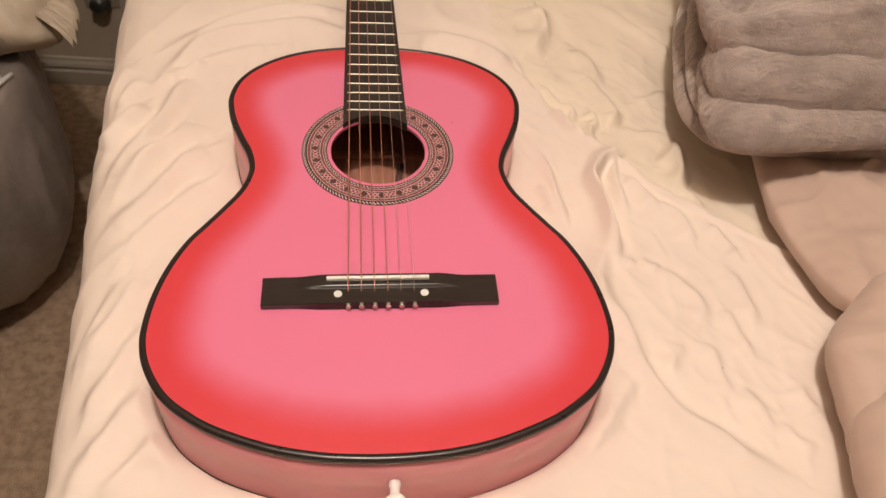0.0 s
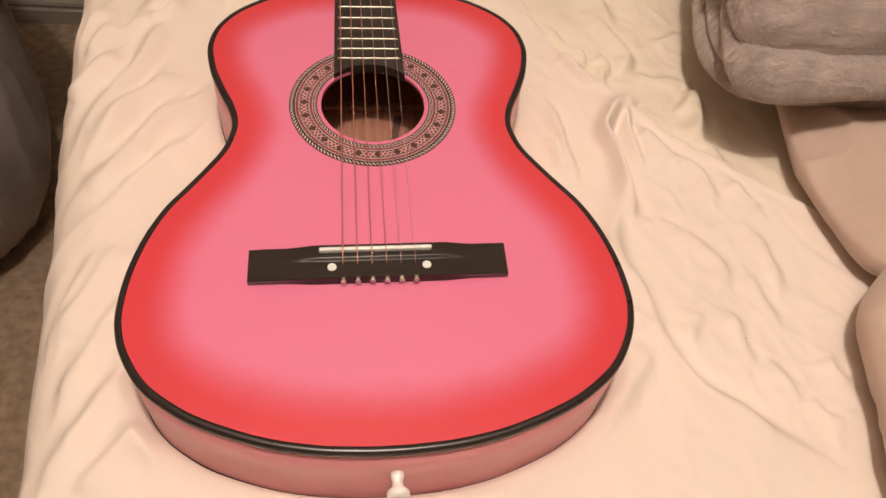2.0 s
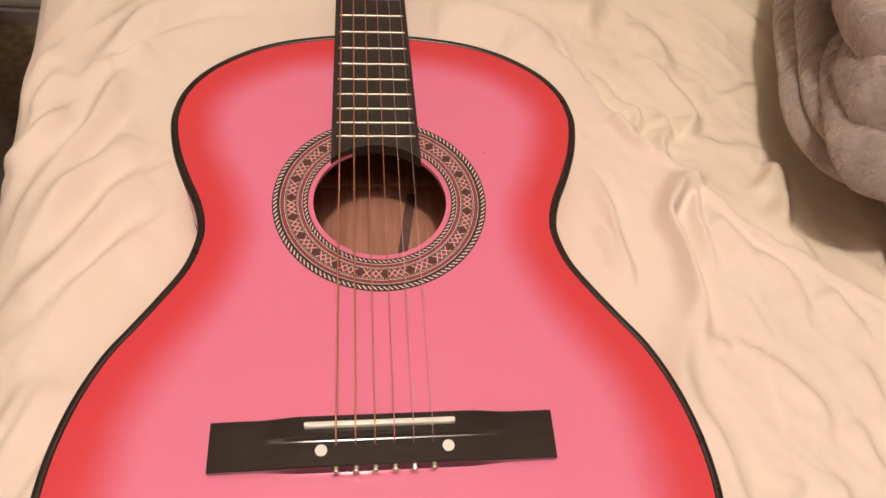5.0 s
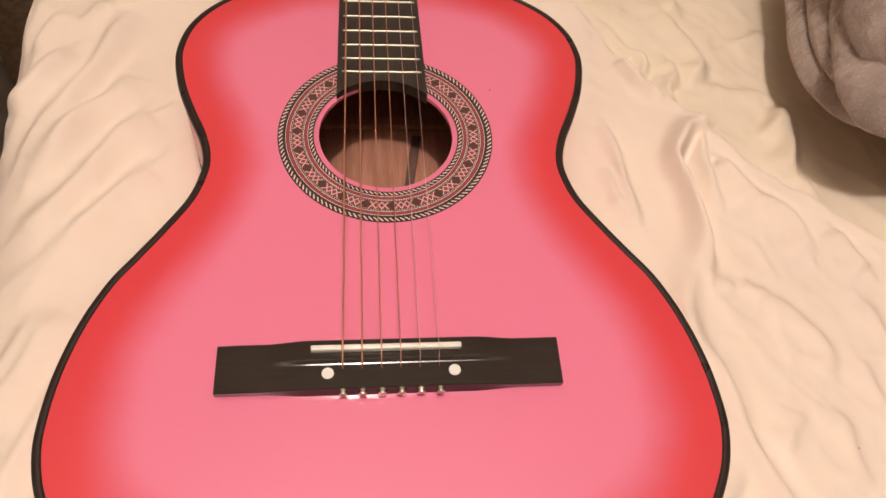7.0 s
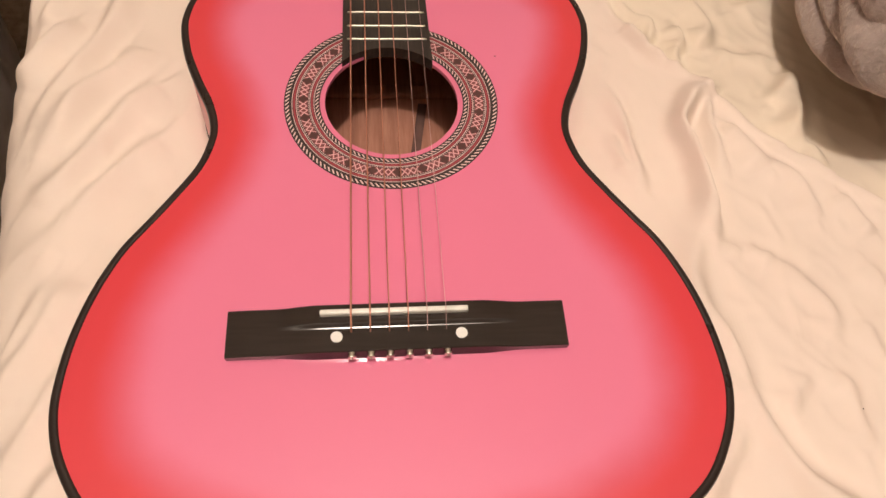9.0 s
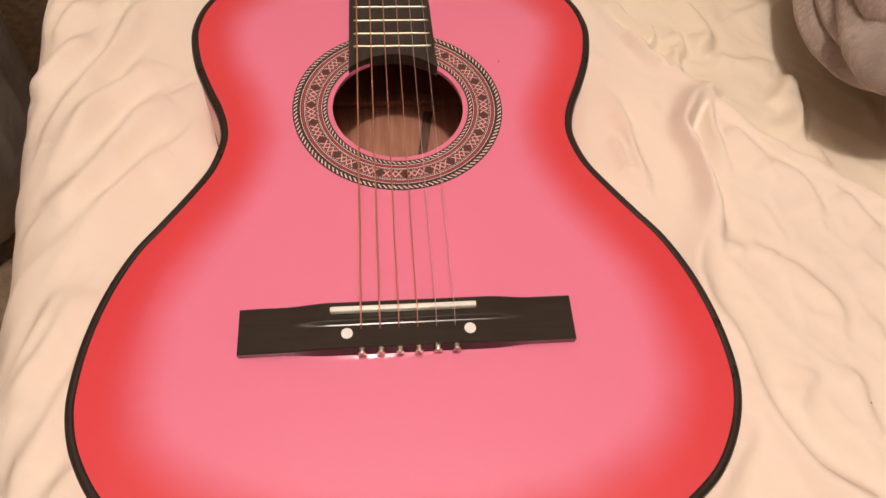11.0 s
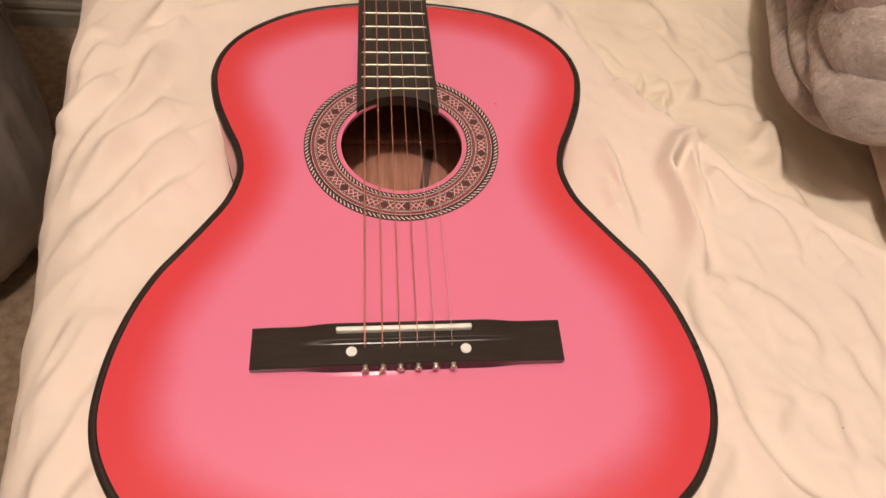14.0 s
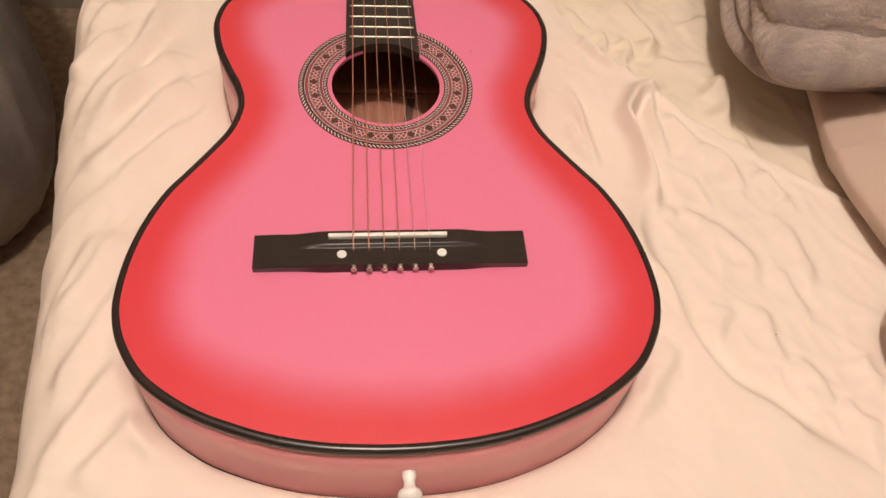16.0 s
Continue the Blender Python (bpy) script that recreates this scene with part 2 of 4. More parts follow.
def to_line(pts, line, closed=False, sided=False):
    """Distance of each point to a polyline, and how far along it (0 to 1) the nearest place is."""
    pts, line = np.asarray(pts, float), np.asarray(line, float)
    if closed:
        line = np.vstack([line, line[:1]])
    best, along, hand = np.full(len(pts), 9.0), np.zeros(len(pts)), np.ones(len(pts))
    for i, (a, b) in enumerate(zip(line[:-1], line[1:])):
        ab = b - a
        t = np.clip(((pts - a) @ ab) / max(ab @ ab, 1e-12), 0, 1)
        d = np.hypot(*(pts - a - t[:, None] * ab).T)
        near = d < best
        best[near], along[near] = d[near], (i + t[near]) / (len(line) - 1)
        hand[near] = np.clip((ab[0] * (pts[near, 1] - a[1]) - ab[1] * (pts[near, 0] - a[0])) / (np.hypot(*ab) * d[near] + 1e-9), -1, 1)
    return (best, along, hand) if sided else (best, along)


def grain(x, y, z=0.0):
    return noise.noise(Vector((x, y, z)))


# ---- the room ----
def wall(name, a, b, z0, z1, thick, mat):
    """A wall from a to b; its thickness lies to the right of the way from a to b."""
    d = (Vector(b) - Vector(a)).normalized()
    n = Vector((d.y, -d.x)) * thick
    bm = bmesh.new()
    low = [bm.verts.new((p.x, p.y, z0)) for p in (Vector(a), Vector(b), Vector(b) + n, Vector(a) + n)]
    high = [bm.verts.new((v.co.x, v.co.y, z1)) for v in low]
    bm.faces.new(low[::-1])
    bm.faces.new(high)
    for k in range(4):
        bm.faces.new((low[k], low[(k + 1) % 4], high[(k + 1) % 4], high[k]))
    return tagged(finish(name, bm, mat, False), kind="structure")


NW, NE, SE, SW = (-1.70, 1.21), (2.30, 0.97), (2.30, -2.50), (-1.70, -2.50)
for wname, a, b in (("wall_north", NE, NW), ("wall_east", SE, NE), ("wall_south", SW, SE), ("wall_west", NW, SW)):
    tagged(wall(wname, a, b, 0, 2.44, 0.12, paint), "plain beige painted bedroom wall in low light", "wall")
bm = bmesh.new()
box(bm, -1.85, 2.45, -2.65, 1.35, -0.10, 0.0)
tagged(finish("floor", bm, carpet, False), "short brown carpet beside the bed", "floor", kind="structure")
bm = bmesh.new()
box(bm, -1.85, 2.45, -2.65, 1.35, 2.44, 2.54)
tagged(finish("ceiling", bm, ceiling_paint, False), "plain pale ceiling", "ceiling", kind="structure")


def baseboard(a, b):
    """A moulded skirting along the foot of a wall, on its left."""
    d = (Vector(b) - Vector(a)).normalized()
    n = Vector((-d.y, d.x))
    profile = ((0.0, 0.0), (0.015, 0.0), (0.015, 0.034), (0.011, 0.038), (0.011, 0.044), (0.014, 0.047), (0.012, 0.055), (0.007, 0.060), (0.006, 0.066), (0.0, 0.068))
    bm = bmesh.new()
    ends = [[bm.verts.new((*(Vector(p) + n * (w + 0.0005)), h + 0.001)) for w, h in profile] for p in (a, b)]
    for k in range(len(profile)):
        j = (k + 1) % len(profile)
        bm.faces.new((ends[0][k], ends[0][j], ends[1][j], ends[1][k]))
    bm.faces.new(ends[0][::-1])
    bm.faces.new(ends[1])
    return tagged(finish("baseboard", bm, trim_paint, False), "moulded white painted baseboard along the wall", "baseboard", kind="structure")


baseboard((NE[0] - 0.02, NE[1] + 0.001), (NW[0] + 0.02, NW[1]))
baseboard((NW[0], NW[1] - 0.02), (SW[0], SW[1] + 0.02))

# ---- ceiling light ----
fixture = thing("ceiling_light", (BULB[0], BULB[1], 2.44), "small ceiling light with one bare warm bulb", "ceiling light")
part("base_plate", lathe(bmesh.new(), [(0.001, 2.44), (0.06, 2.44), (0.06, 2.428), (0.045, 2.415), (0.022, 2.41), (0.022, 2.385), (0.001, 2.385)], pose(BULB[0], BULB[1], 0), 28), trim_paint, fixture)
part("bulb", lathe(bmesh.new(), [(0.001, 2.386), (0.014, 2.386), (0.016, 2.37), (0.028, 2.345), (0.030, 2.33), (0.022, 2.315), (0.001, 2.31)], pose(BULB[0], BULB[1], 0), 24), glow, fixture, "glowing bulb")

# ---- guitar ----
SCALE = 0.61     # saddle to nut
HALF = [(0.0, 0.329), (0.033, 0.3265), (0.066, 0.3205), (0.092, 0.311), (0.113, 0.298), (0.129, 0.283), (0.140, 0.265), (0.1448, 0.246), (0.1448, 0.230), (0.140, 0.206),
        (0.1312, 0.182), (0.1225, 0.162), (0.1182, 0.145), (0.1188, 0.131), (0.1245, 0.112), (0.137, 0.091), (0.150, 0.0715), (0.163, 0.052), (0.1745, 0.0255),
        (0.1822, -0.004), (0.1852, -0.032), (0.1840, -0.052), (0.1775, -0.073), (0.1635, -0.096), (0.145, -0.1125), (0.121, -0.127), (0.083, -0.1415), (0.049, -0.1488), (0.0185, -0.1515), (0.0, -0.152)]
half = spline(HALF, 5)
outline = np.vstack([half, half[-2:0:-1] * (-1, 1)]) * (1.004, 1) + (0.0009, 0)       # clockwise seen from above
tang = np.roll(outline, -1, 0) - np.roll(outline, 1, 0)
tang /= np.hypot(*tang.T)[:, None]
OUTWARD = np.stack([-tang[:, 1], tang[:, 0]], 1)
HOLE, HOLE_R = (0.0008, 0.164), 0.0447


def loop_at(inset, z):
    p = outline - OUTWARD * inset
    return [(x, y, z) for x, y in p]


def lofted(bm, sections, close=False):
    rings = [[bm.verts.new(v) for v in s] for s in sections]
    n = len(rings[0])
    pairs = list(zip(rings, rings[1:])) + ([(rings[-1], rings[0])] if close else [])
    for r0, r1 in pairs:
        for k in range(n):
            bm.faces.new((r0[k], r0[(k + 1) % n], r1[(k + 1) % n], r1[k]))
    return rings


guitar = thing("acoustic_guitar", (0, 0.1, BACK), "pink sunburst acoustic guitar lying face up on the bed", "guitar")


def face_plate(name, z, thick, mat, hole, inset=0.0015):
    """A flat plate of the guitar's outline, with the sound hole cut through it."""
    edge = outline - OUTWARD * inset
    n = len(edge)
    ring = [(HOLE[0] + HOLE_R * math.cos(a), HOLE[1] + HOLE_R * math.sin(a)) for a in np.linspace(0, 2 * math.pi, 96, endpoint=False)]
    xs, ys = np.meshgrid(np.arange(-0.19, 0.19, 0.006), np.arange(-0.155, 0.335, 0.006))
    inner = np.stack([xs.ravel(), ys.ravel()], 1)
    d, _ = to_line(inner, edge, True)
    inside = np.zeros(len(inner), bool)
    for a, b in zip(edge, np.roll(edge, -1, 0)):
        cross = (a[1] > inner[:, 1]) != (b[1] > inner[:, 1])
        inside ^= cross & (inner[:, 0] < (b[0] - a[0]) * (inner[:, 1] - a[1]) / (b[1] - a[1] + 1e-15) + a[0])
    gone = np.hypot(inner[:, 0] - HOLE[0], inner[:, 1] - HOLE[1]) < HOLE_R + 0.002
    inner = inner[inside & (d > 0.002) & ~(gone if hole else False)]
    pts = [tuple(p) for p in edge] + (ring if hole else []) + [tuple(p) for p in inner]
    rim_edges = [(i, (i + 1) % n) for i in range(n)]
    if hole:
        rim_edges += [(n + i, n + (i + 1) % 96) for i in range(96)]
    from mathutils import geometry
    verts, _, faces, _, _, _ = geometry.delaunay_2d_cdt([Vector(p) for p in pts], rim_edges, [], 1, 1e-6)
    keep = []
    for f in faces:
        c = sum((verts[i] for i in f), Vector((0, 0))) / len(f)
        if not hole or math.hypot(c.x - HOLE[0], c.y - HOLE[1]) > HOLE_R * 0.999:
            keep.append(list(f))
    bm = bmesh.new()
    vs = [bm.verts.new((v.x, v.y, z)) for v in verts]
    for f in keep:
        bm.faces.new([vs[i] for i in f])
    bmesh.ops.delete(bm, geom=[v for v in bm.verts if not v.link_faces], context="VERTS")
    made = bmesh.ops.extrude_face_region(bm, geom=bm.faces[:])
    for v in (g for g in made["geom"] if isinstance(g, bmesh.types.BMVert)):
        v.co.z = z - thick
    ob = part(name, bm, mat, guitar)
    me = ob.data
    flat = np.array([v.co[:2] for v in me.vertices])
    d, _ = to_line(flat, outline, True)
    wide = np.clip((0.13 - flat[:, 1]) / 0.16, 0, 1)       # the sprayed rim is broader round the lower bout
    me.attributes.new("rim", "FLOAT", "POINT").data.foreach_set("value", d * (1.04 - 0.19 * wide))
    me.polygons.foreach_set("use_smooth", [False] * len(me.polygons))
    me.materials.append(lining_wood)
    for f in me.polygons:
        if f.normal.z < -0.5:
            f.material_index = 1
    return ob


tagged(face_plate("soundboard", TOP, 0.003, lacquer, True), "pink face fading to red at the rim")
face_plate("back", BACK + 0.004, 0.003, inner_wood, False)
bm = bmesh.new()
lofted(bm, [loop_at(0.0006, TOP - 0.0035), loop_at(0.0004, TOP - 0.03), loop_at(0.0006, BACK + 0.004), loop_at(0.0020, BACK + 0.004), loop_at(0.0020, TOP - 0.0035)], True)
part("side", bm, side_lacquer, guitar, "glossy pink side")
bm = bmesh.new()
lofted(bm, [loop_at(0.0022, TOP - 0.0035), loop_at(0.0022, BACK + 0.0045), loop_at(0.0034, BACK + 0.0045), loop_at(0.0034, TOP - 0.0035)], True)
part("lining", bm, lining_wood, guitar, "bare wooden lining inside the body")
bm = bmesh.new()
lofted(bm, [loop_at(i, TOP + h) for i, h in ((0.0052, -0.001), (0.0052, 0.0004), (0.0030, 0.0006), (0.0012, 0.0003), (0.0002, -0.0008), (-0.0004, -0.0026), (-0.0004, -0.0046), (0.0004, -0.0052), (0.0030, -0.0052))], True)
part("binding", bm, black_binding, guitar, "thick black edge binding")
bm = bmesh.new()
lofted(bm, [loop_at(i, BACK + h) for i, h in ((0.004, 0.0055), (0.0002, 0.0055), (-0.0003, 0.004), (0.0002, 0.0012), (0.0014, 0.0002), (0.004, 0.0))], True)
part("back_binding", bm, black_binding, guitar)

# inside: a back brace, and an added thin dark strip lying on the back
bm = bmesh.new()
box(bm, -0.128, 0.128, 0.240, 0.252, BACK + 0.0042, BACK + 0.0105, 0.003, 3)
part("back_brace", bm, inner_wood, guitar, "rounded wooden brace across the back")
bm = bmesh.new()
box(bm, -0.0036, 0.0036, -0.034, 0.036, BACK + 0.0041, BACK + 0.0050, 0.0004)
bmesh.ops.transform(bm, matrix=pose(0.0235, 0.200, 0, 0, 0, -9), verts=bm.verts)
part("back_strip", bm, dark_strip, guitar, "thin dark strip inside the body")

# rosette: rings, rope dashes, dots, crosses and flowers
rosette = part("rosette", bmesh.new(), ring_black, guitar, "printed mosaic rosette round the sound hole")


def annulus(bm, r0, r1, z, sides=120, thick=0.0002):
    rings = []
    for r, h in ((r0, z - thick), (r0, z), (r1, z), (r1, z - thick)):
        rings.append([bm.verts.new((HOLE[0] + r * math.cos(q), HOLE[1] + r * math.sin(q), h)) for q in (2 * math.pi * k / sides for k in range(sides))])
    for a, b in zip(rings, rings[1:]):
        for k in range(sides):
            bm.faces.new((a[k], a[(k + 1) % sides], b[(k + 1) % sides], b[k]))
    return bm


def polar(r, a):
    return HOLE[0] + r * math.cos(a), HOLE[1] + r * math.sin(a)


ZR = TOP + 0.0003
bm = annulus(bmesh.new(), 0.0481, 0.0718, ZR)
bm.to_mesh(rosette.data)
bm.free()
for r0, r1, mat in ((0.0663, 0.0667, ring_white), (0.0644, 0.0658, ring_maroon), (0.0635, 0.0639, ring_white), (0.0562, 0.0621, ring_field),
                    (0.0545, 0.0549, ring_white), (0.0527, 0.0540, ring_maroon), (0.0518, 0.0522, ring_white)):
    part("ring", annulus(bmesh.new(), r0, r1, ZR + 0.00015), mat, rosette, smooth=False)


def dashes(count, r0, r1, lean, fill):
    bm = bmesh.new()
    step = 2 * math.pi / count
    for k in range(count):
        a = k * step
        quad = [(r0, a), (r0, a + fill * step), (r1, a + (fill + lean) * step), (r1, a + lean * step)]
        bm.faces.new([bm.verts.new((*polar(r, q), ZR + 0.0002)) for r, q in quad])
    return bm


tagged(part("rope_pattern", dashes(132, 0.0685, 0.0710, 0.75, 0.38), ring_white, rosette, smooth=False), kind="stuff")
tagged(part("rope_pattern", dashes(100, 0.0490, 0.0510, 0.75, 0.38), ring_white, rosette, smooth=False), kind="stuff")
tagged(part("dot_pattern", dashes(240, 0.0624, 0.0630, 0.0, 0.5), ring_white, rosette, smooth=False), kind="stuff")
tagged(part("dot_pattern", dashes(216, 0.0553, 0.0558, 0.0, 0.5), ring_white, rosette, smooth=False), kind="stuff")
FLOWERS = 23
bm = bmesh.new()
for k in range(FLOWERS):
    mid = math.radians(131.1) + (k + 0.5) * 2 * math.pi / FLOWERS
    span = 2 * math.pi / FLOWERS
    for j in (-0.24, 0.0, 0.24):
        for way in (1, -1):
            a = mid + j * span
            w, s = 0.028 * span, way * 0.13 * span
            quad = [(0.0564, a - s - w), (0.0564, a - s + w), (0.0619, a + s + w), (0.0619, a + s - w)]
            bm.faces.new([bm.verts.new((*polar(r, q), ZR + 0.00025 + 0.00004 * (way > 0))) for r, q in quad])
tagged(part("lattice", bm, ring_pink, rosette, smooth=False), kind="stuff")
for k in range(FLOWERS):
    a = math.radians(131.1) + k * 2 * math.pi / FLOWERS
    c = Vector((*polar(0.0592, a), ZR + 0.00035))
    bm = bmesh.new()
    tip = [bm.verts.new(c + Vector((math.cos(a + q) * r, math.sin(a + q) * r, 0))) for q, r in ((i * math.pi / 8, (0.0037, 0.0026, 0.0020, 0.0026)[i % 4]) for i in range(16))]
    bm.faces.new(tip)
    part("flower", bm, ring_brown, rosette, smooth=False)


# fretboard with its end cut round the hole, neck, frets
def board_half(y):
    return 0.0312 - 0.0215 * (y - 0.20)


def neck_mid(y):
    return -0.0013 - 0.008 * (y - 0.20)


bm = bmesh.new()
R_END = HOLE_R - 0.0008
a0 = math.acos(0.0311 / R_END)
arc = [(neck_mid(0.2) + R_END * math.cos(q), HOLE[1] + R_END * math.sin(q)) for q in np.linspace(a0, math.pi - a0, 17)]
cols = [-1 + i / 8 for i in range(17)]
top_rows = []
for (x, y), c in zip(reversed(arc), cols):
    top_rows.append((x, y, neck_mid(SCALE) + board_half(SCALE) * c))
for z0, z1 in ((TOP - 0.0036, TOP + 0.0058),):
    lowv = [[bm.verts.new((x, y, z0)), bm.verts.new((xe, SCALE, z0))] for x, y, xe in top_rows]
    topv = [[bm.verts.new((x, y, z1)), bm.verts.new((xe, SCALE, z1))] for x, y, xe in top_rows]
    for i in range(16):
        bm.faces.new((topv[i][0], topv[i + 1][0], topv[i + 1][1], topv[i][1]))
        bm.faces.new((lowv[i][1], lowv[i + 1][1], lowv[i + 1][0], lowv[i][0]))
        bm.faces.new((lowv[i][0], lowv[i + 1][0], topv[i + 1][0], topv[i][0]))
        bm.faces.new((topv[i][1], topv[i + 1][1], lowv[i + 1][1], lowv[i][1]))
    for i, flip in ((0, False), (16, True)):
        f = (lowv[i][0], topv[i][0], topv[i][1], lowv[i][1])
        bm.faces.new(f[::-1] if flip else f)
fretboard = part("fretboard", bm, board_wood, guitar, "blackened fretboard", smooth=False)
for n in range(1, 19):
    y = SCALE * 2 ** (-n / 12)
    w, mid = board_half(y) - 0.0030, neck_mid(y) + 0.0004
    bm = bmesh.new()
    pts = [(mid + w * c, y + 0.0002 * grain(c * 3, n), TOP + 0.0062 + 0.0002 * grain(c * 9, n, 5)) for c in np.linspace(-1, 1, 25)]
    tube(bm, pts, [0.0005] + [0.00075 + 0.00012 * grain(c * 17, n, 9) for c in np.linspace(-1, 1, 23)] + [0.0005], 8)
    part("fret", bm, fret_metal, fretboard)
bm = bmesh.new()
rows = []
for y in np.linspace(0.322, SCALE + 0.012, 12):
    w, d = board_half(y) * 0.99, 0.021 + 0.012 * max(0, (0.36 - y) / 0.04)
    rows.append([(neck_mid(y) + w * math.cos(q), y, TOP + 0.0002 - d * math.sin(q) ** 0.8 if 0 < q < math.pi - 1e-6 else TOP + 0.0002) for q in np.linspace(0, math.pi, 13)])
rings = [[bm.verts.new(v) for v in r] for r in rows]
for r0, r1 in zip(rings, rings[1:]):
    for k in range(12):
        bm.faces.new((r0[k], r0[k + 1], r1[k + 1], r1[k]))
    bm.faces.new((r0[12], r0[0], r1[0], r1[12]))
bm.faces.new(rings[0])
bm.faces.new(rings[-1][::-1])
part("neck", bm, ebony, guitar)
bm = bmesh.new()
box(bm, -0.038, 0.030, SCALE + 0.006, SCALE + 0.175, TOP - 0.013, TOP + 0.002, 0.003)
part("headstock", bm, ebony, guitar)
bm = bmesh.new()
box(bm, -0.0268, 0.0178, SCALE + 0.0005, SCALE + 0.006, TOP + 0.0015, TOP + 0.009, 0.0008)
part("nut", bm, bone, guitar)

# bridge: thin wings, a raised middle with a step behind the saddle
MIDDLE = [(0.0082, 0.0), (0.0082, 0.0081), (0.0076, 0.0087), (-0.0036, 0.0093), (-0.0042, 0.0090), (-0.0059, 0.0079), (-0.0066, 0.0077), (-0.0198, 0.0077), (-0.0204, 0.0072), (-0.0213, 0.0)]
WING = [(0.0075, 0.0), (0.0075, 0.0060), (0.0069, 0.0066), (-0.0036, 0.0067), (-0.0042, 0.0067), (-0.0059, 0.0067), (-0.0066, 0.0067), (-0.0203, 0.0067), (-0.0208, 0.0062), (-0.0199, 0.0)]
SKEW = 0.0075    # the bridge is glued a little askew
bm = bmesh.new()
secs = []
ramp = [0.044 + 0.0015 * i for i in range(19)]
for x in [-0.0955, -0.0950, -0.083] + [-r for r in ramp[::-1]] + [-0.03, -0.015, 0.0, 0.015, 0.03] + ramp + [0.083, 0.0940, 0.0945]:
    s = min(max((0.071 - abs(x)) / 0.026, 0), 1)
    s = s * s * (3 - 2 * s)
    drop = 0.0006 if abs(x) > 0.0942 else 0.0
    secs.append([bm.verts.new((x, y0 + (y1 - y0) * s + SKEW * x, TOP + 0.0001 + max(0.0, z0 + (z1 - z0) * s - (drop if z0 else 0)))) for (y0, z0), (y1, z1) in zip(WING, MIDDLE)])
for s0, s1 in zip(secs, secs[1:]):
    for k in range(len(WING)):
        j = (k + 1) % len(WING)
        bm.faces.new((s0[k], s0[j], s1[j], s1[k]))
bm.faces.new(secs[0])
bm.faces.new(secs[-1][::-1])
bridge = part("bridge", bm, ebony, guitar, "black bridge with white dots", smooth=False)
bm = bmesh.new()
box(bm, -0.0445, 0.0385, 0.0002, 0.0034, TOP + 0.008, TOP + 0.0128, 0.0009, 3)
for v in bm.verts:
    v.co.y += SKEW * v.co.x
part("saddle", bm, bone, bridge, "white saddle")
for x, y in ((-0.0352, -0.0118), (0.0342, -0.0114)):
    part("dot", lathe(bmesh.new(), [(0.0001, TOP + 0.006), (0.0033, TOP + 0.006), (0.0033, TOP + 0.0082), (0.0030, TOP + 0.0084), (0.0001, TOP + 0.0084)], pose(x, y, 0), 24), pearl, bridge, "round pearl dot", smooth=False)

GAUGE = (0.00056, 0.00047, 0.00038, 0.00031, 0.00021, 0.00016)
for k in range(6):
    xs, xn = -0.0272 + 0.0106 * k, -0.0242 + 0.0083 * k
    g = GAUGE[k]
    pts = [(xs, -0.0092, TOP + 0.0076), (xs, -0.0070, TOP + 0.0090), (xs, -0.002, TOP + 0.0118), (xs, 0.0005, TOP + 0.0129 + g), (xs + (xn - xs) * 0.005, 0.0030, TOP + 0.0130 + g)]
    for s in np.linspace(0.1, 1, 7):
        pts.append((xs + (xn - xs) * s, 0.003 + (SCALE - 0.003) * s, TOP + 0.0130 + g - 0.004 * s))
    pts.append((xn, SCALE + 0.006, TOP + 0.0092))
    part("string", tube(bmesh.new(), pts, g, 8), bronze if k < 4 else steel, guitar, "wound bronze string" if k < 4 else "thin plain steel string")
    ball = pose(xs + 0.0002, -0.0222 + SKEW * xs, TOP + 0.0062, 90 + 14 * grain(k * 3.1, 2), 0, 16 * grain(k * 2.7, 5))
    bm = lathe(bmesh.new(), [(0.0010, -0.0018), (0.0019, -0.0018), (0.0023, -0.0011), (0.0018, 0.0), (0.0023, 0.0011), (0.0019, 0.0018), (0.0010, 0.0018), (0.0010, -0.0016)], ball, 14)
    part("string_ball", bm, brass_ball, bridge, "small metal ball end")
pin = pose(0.0065, -0.1518, 0.6635, 90, 0, 0)
part("strap_button", lathe(bmesh.new(), [(0.0001, -0.001), (0.0048, -0.001), (0.0046, 0.003), (0.0036, 0.006), (0.0040, 0.0095), (0.0072, 0.0118), (0.0080, 0.0140), (0.0074, 0.0165), (0.0050, 0.0180), (0.0018, 0.0182), (0.0014, 0.0172), (0.0001, 0.0172)], pin, 28), button_white, guitar, "white plastic strap button")

# ---- bed ----
bm = bmesh.new()
box(bm, -0.180, 1.20, -1.02, 0.93, 0.33, 0.603, 0.03, 3)
tagged(finish("mattress", bm, mattress_cloth), "thick mattress covered by the sheets", "mattress")
bm = bmesh.new()
box(bm, -0.175, 1.19, -1.01, 0.92, 0.0, 0.33, 0.015, 2)
tagged(finish("divan", bm, mattress_cloth), "cloth-covered box divan under the mattress", "divan")

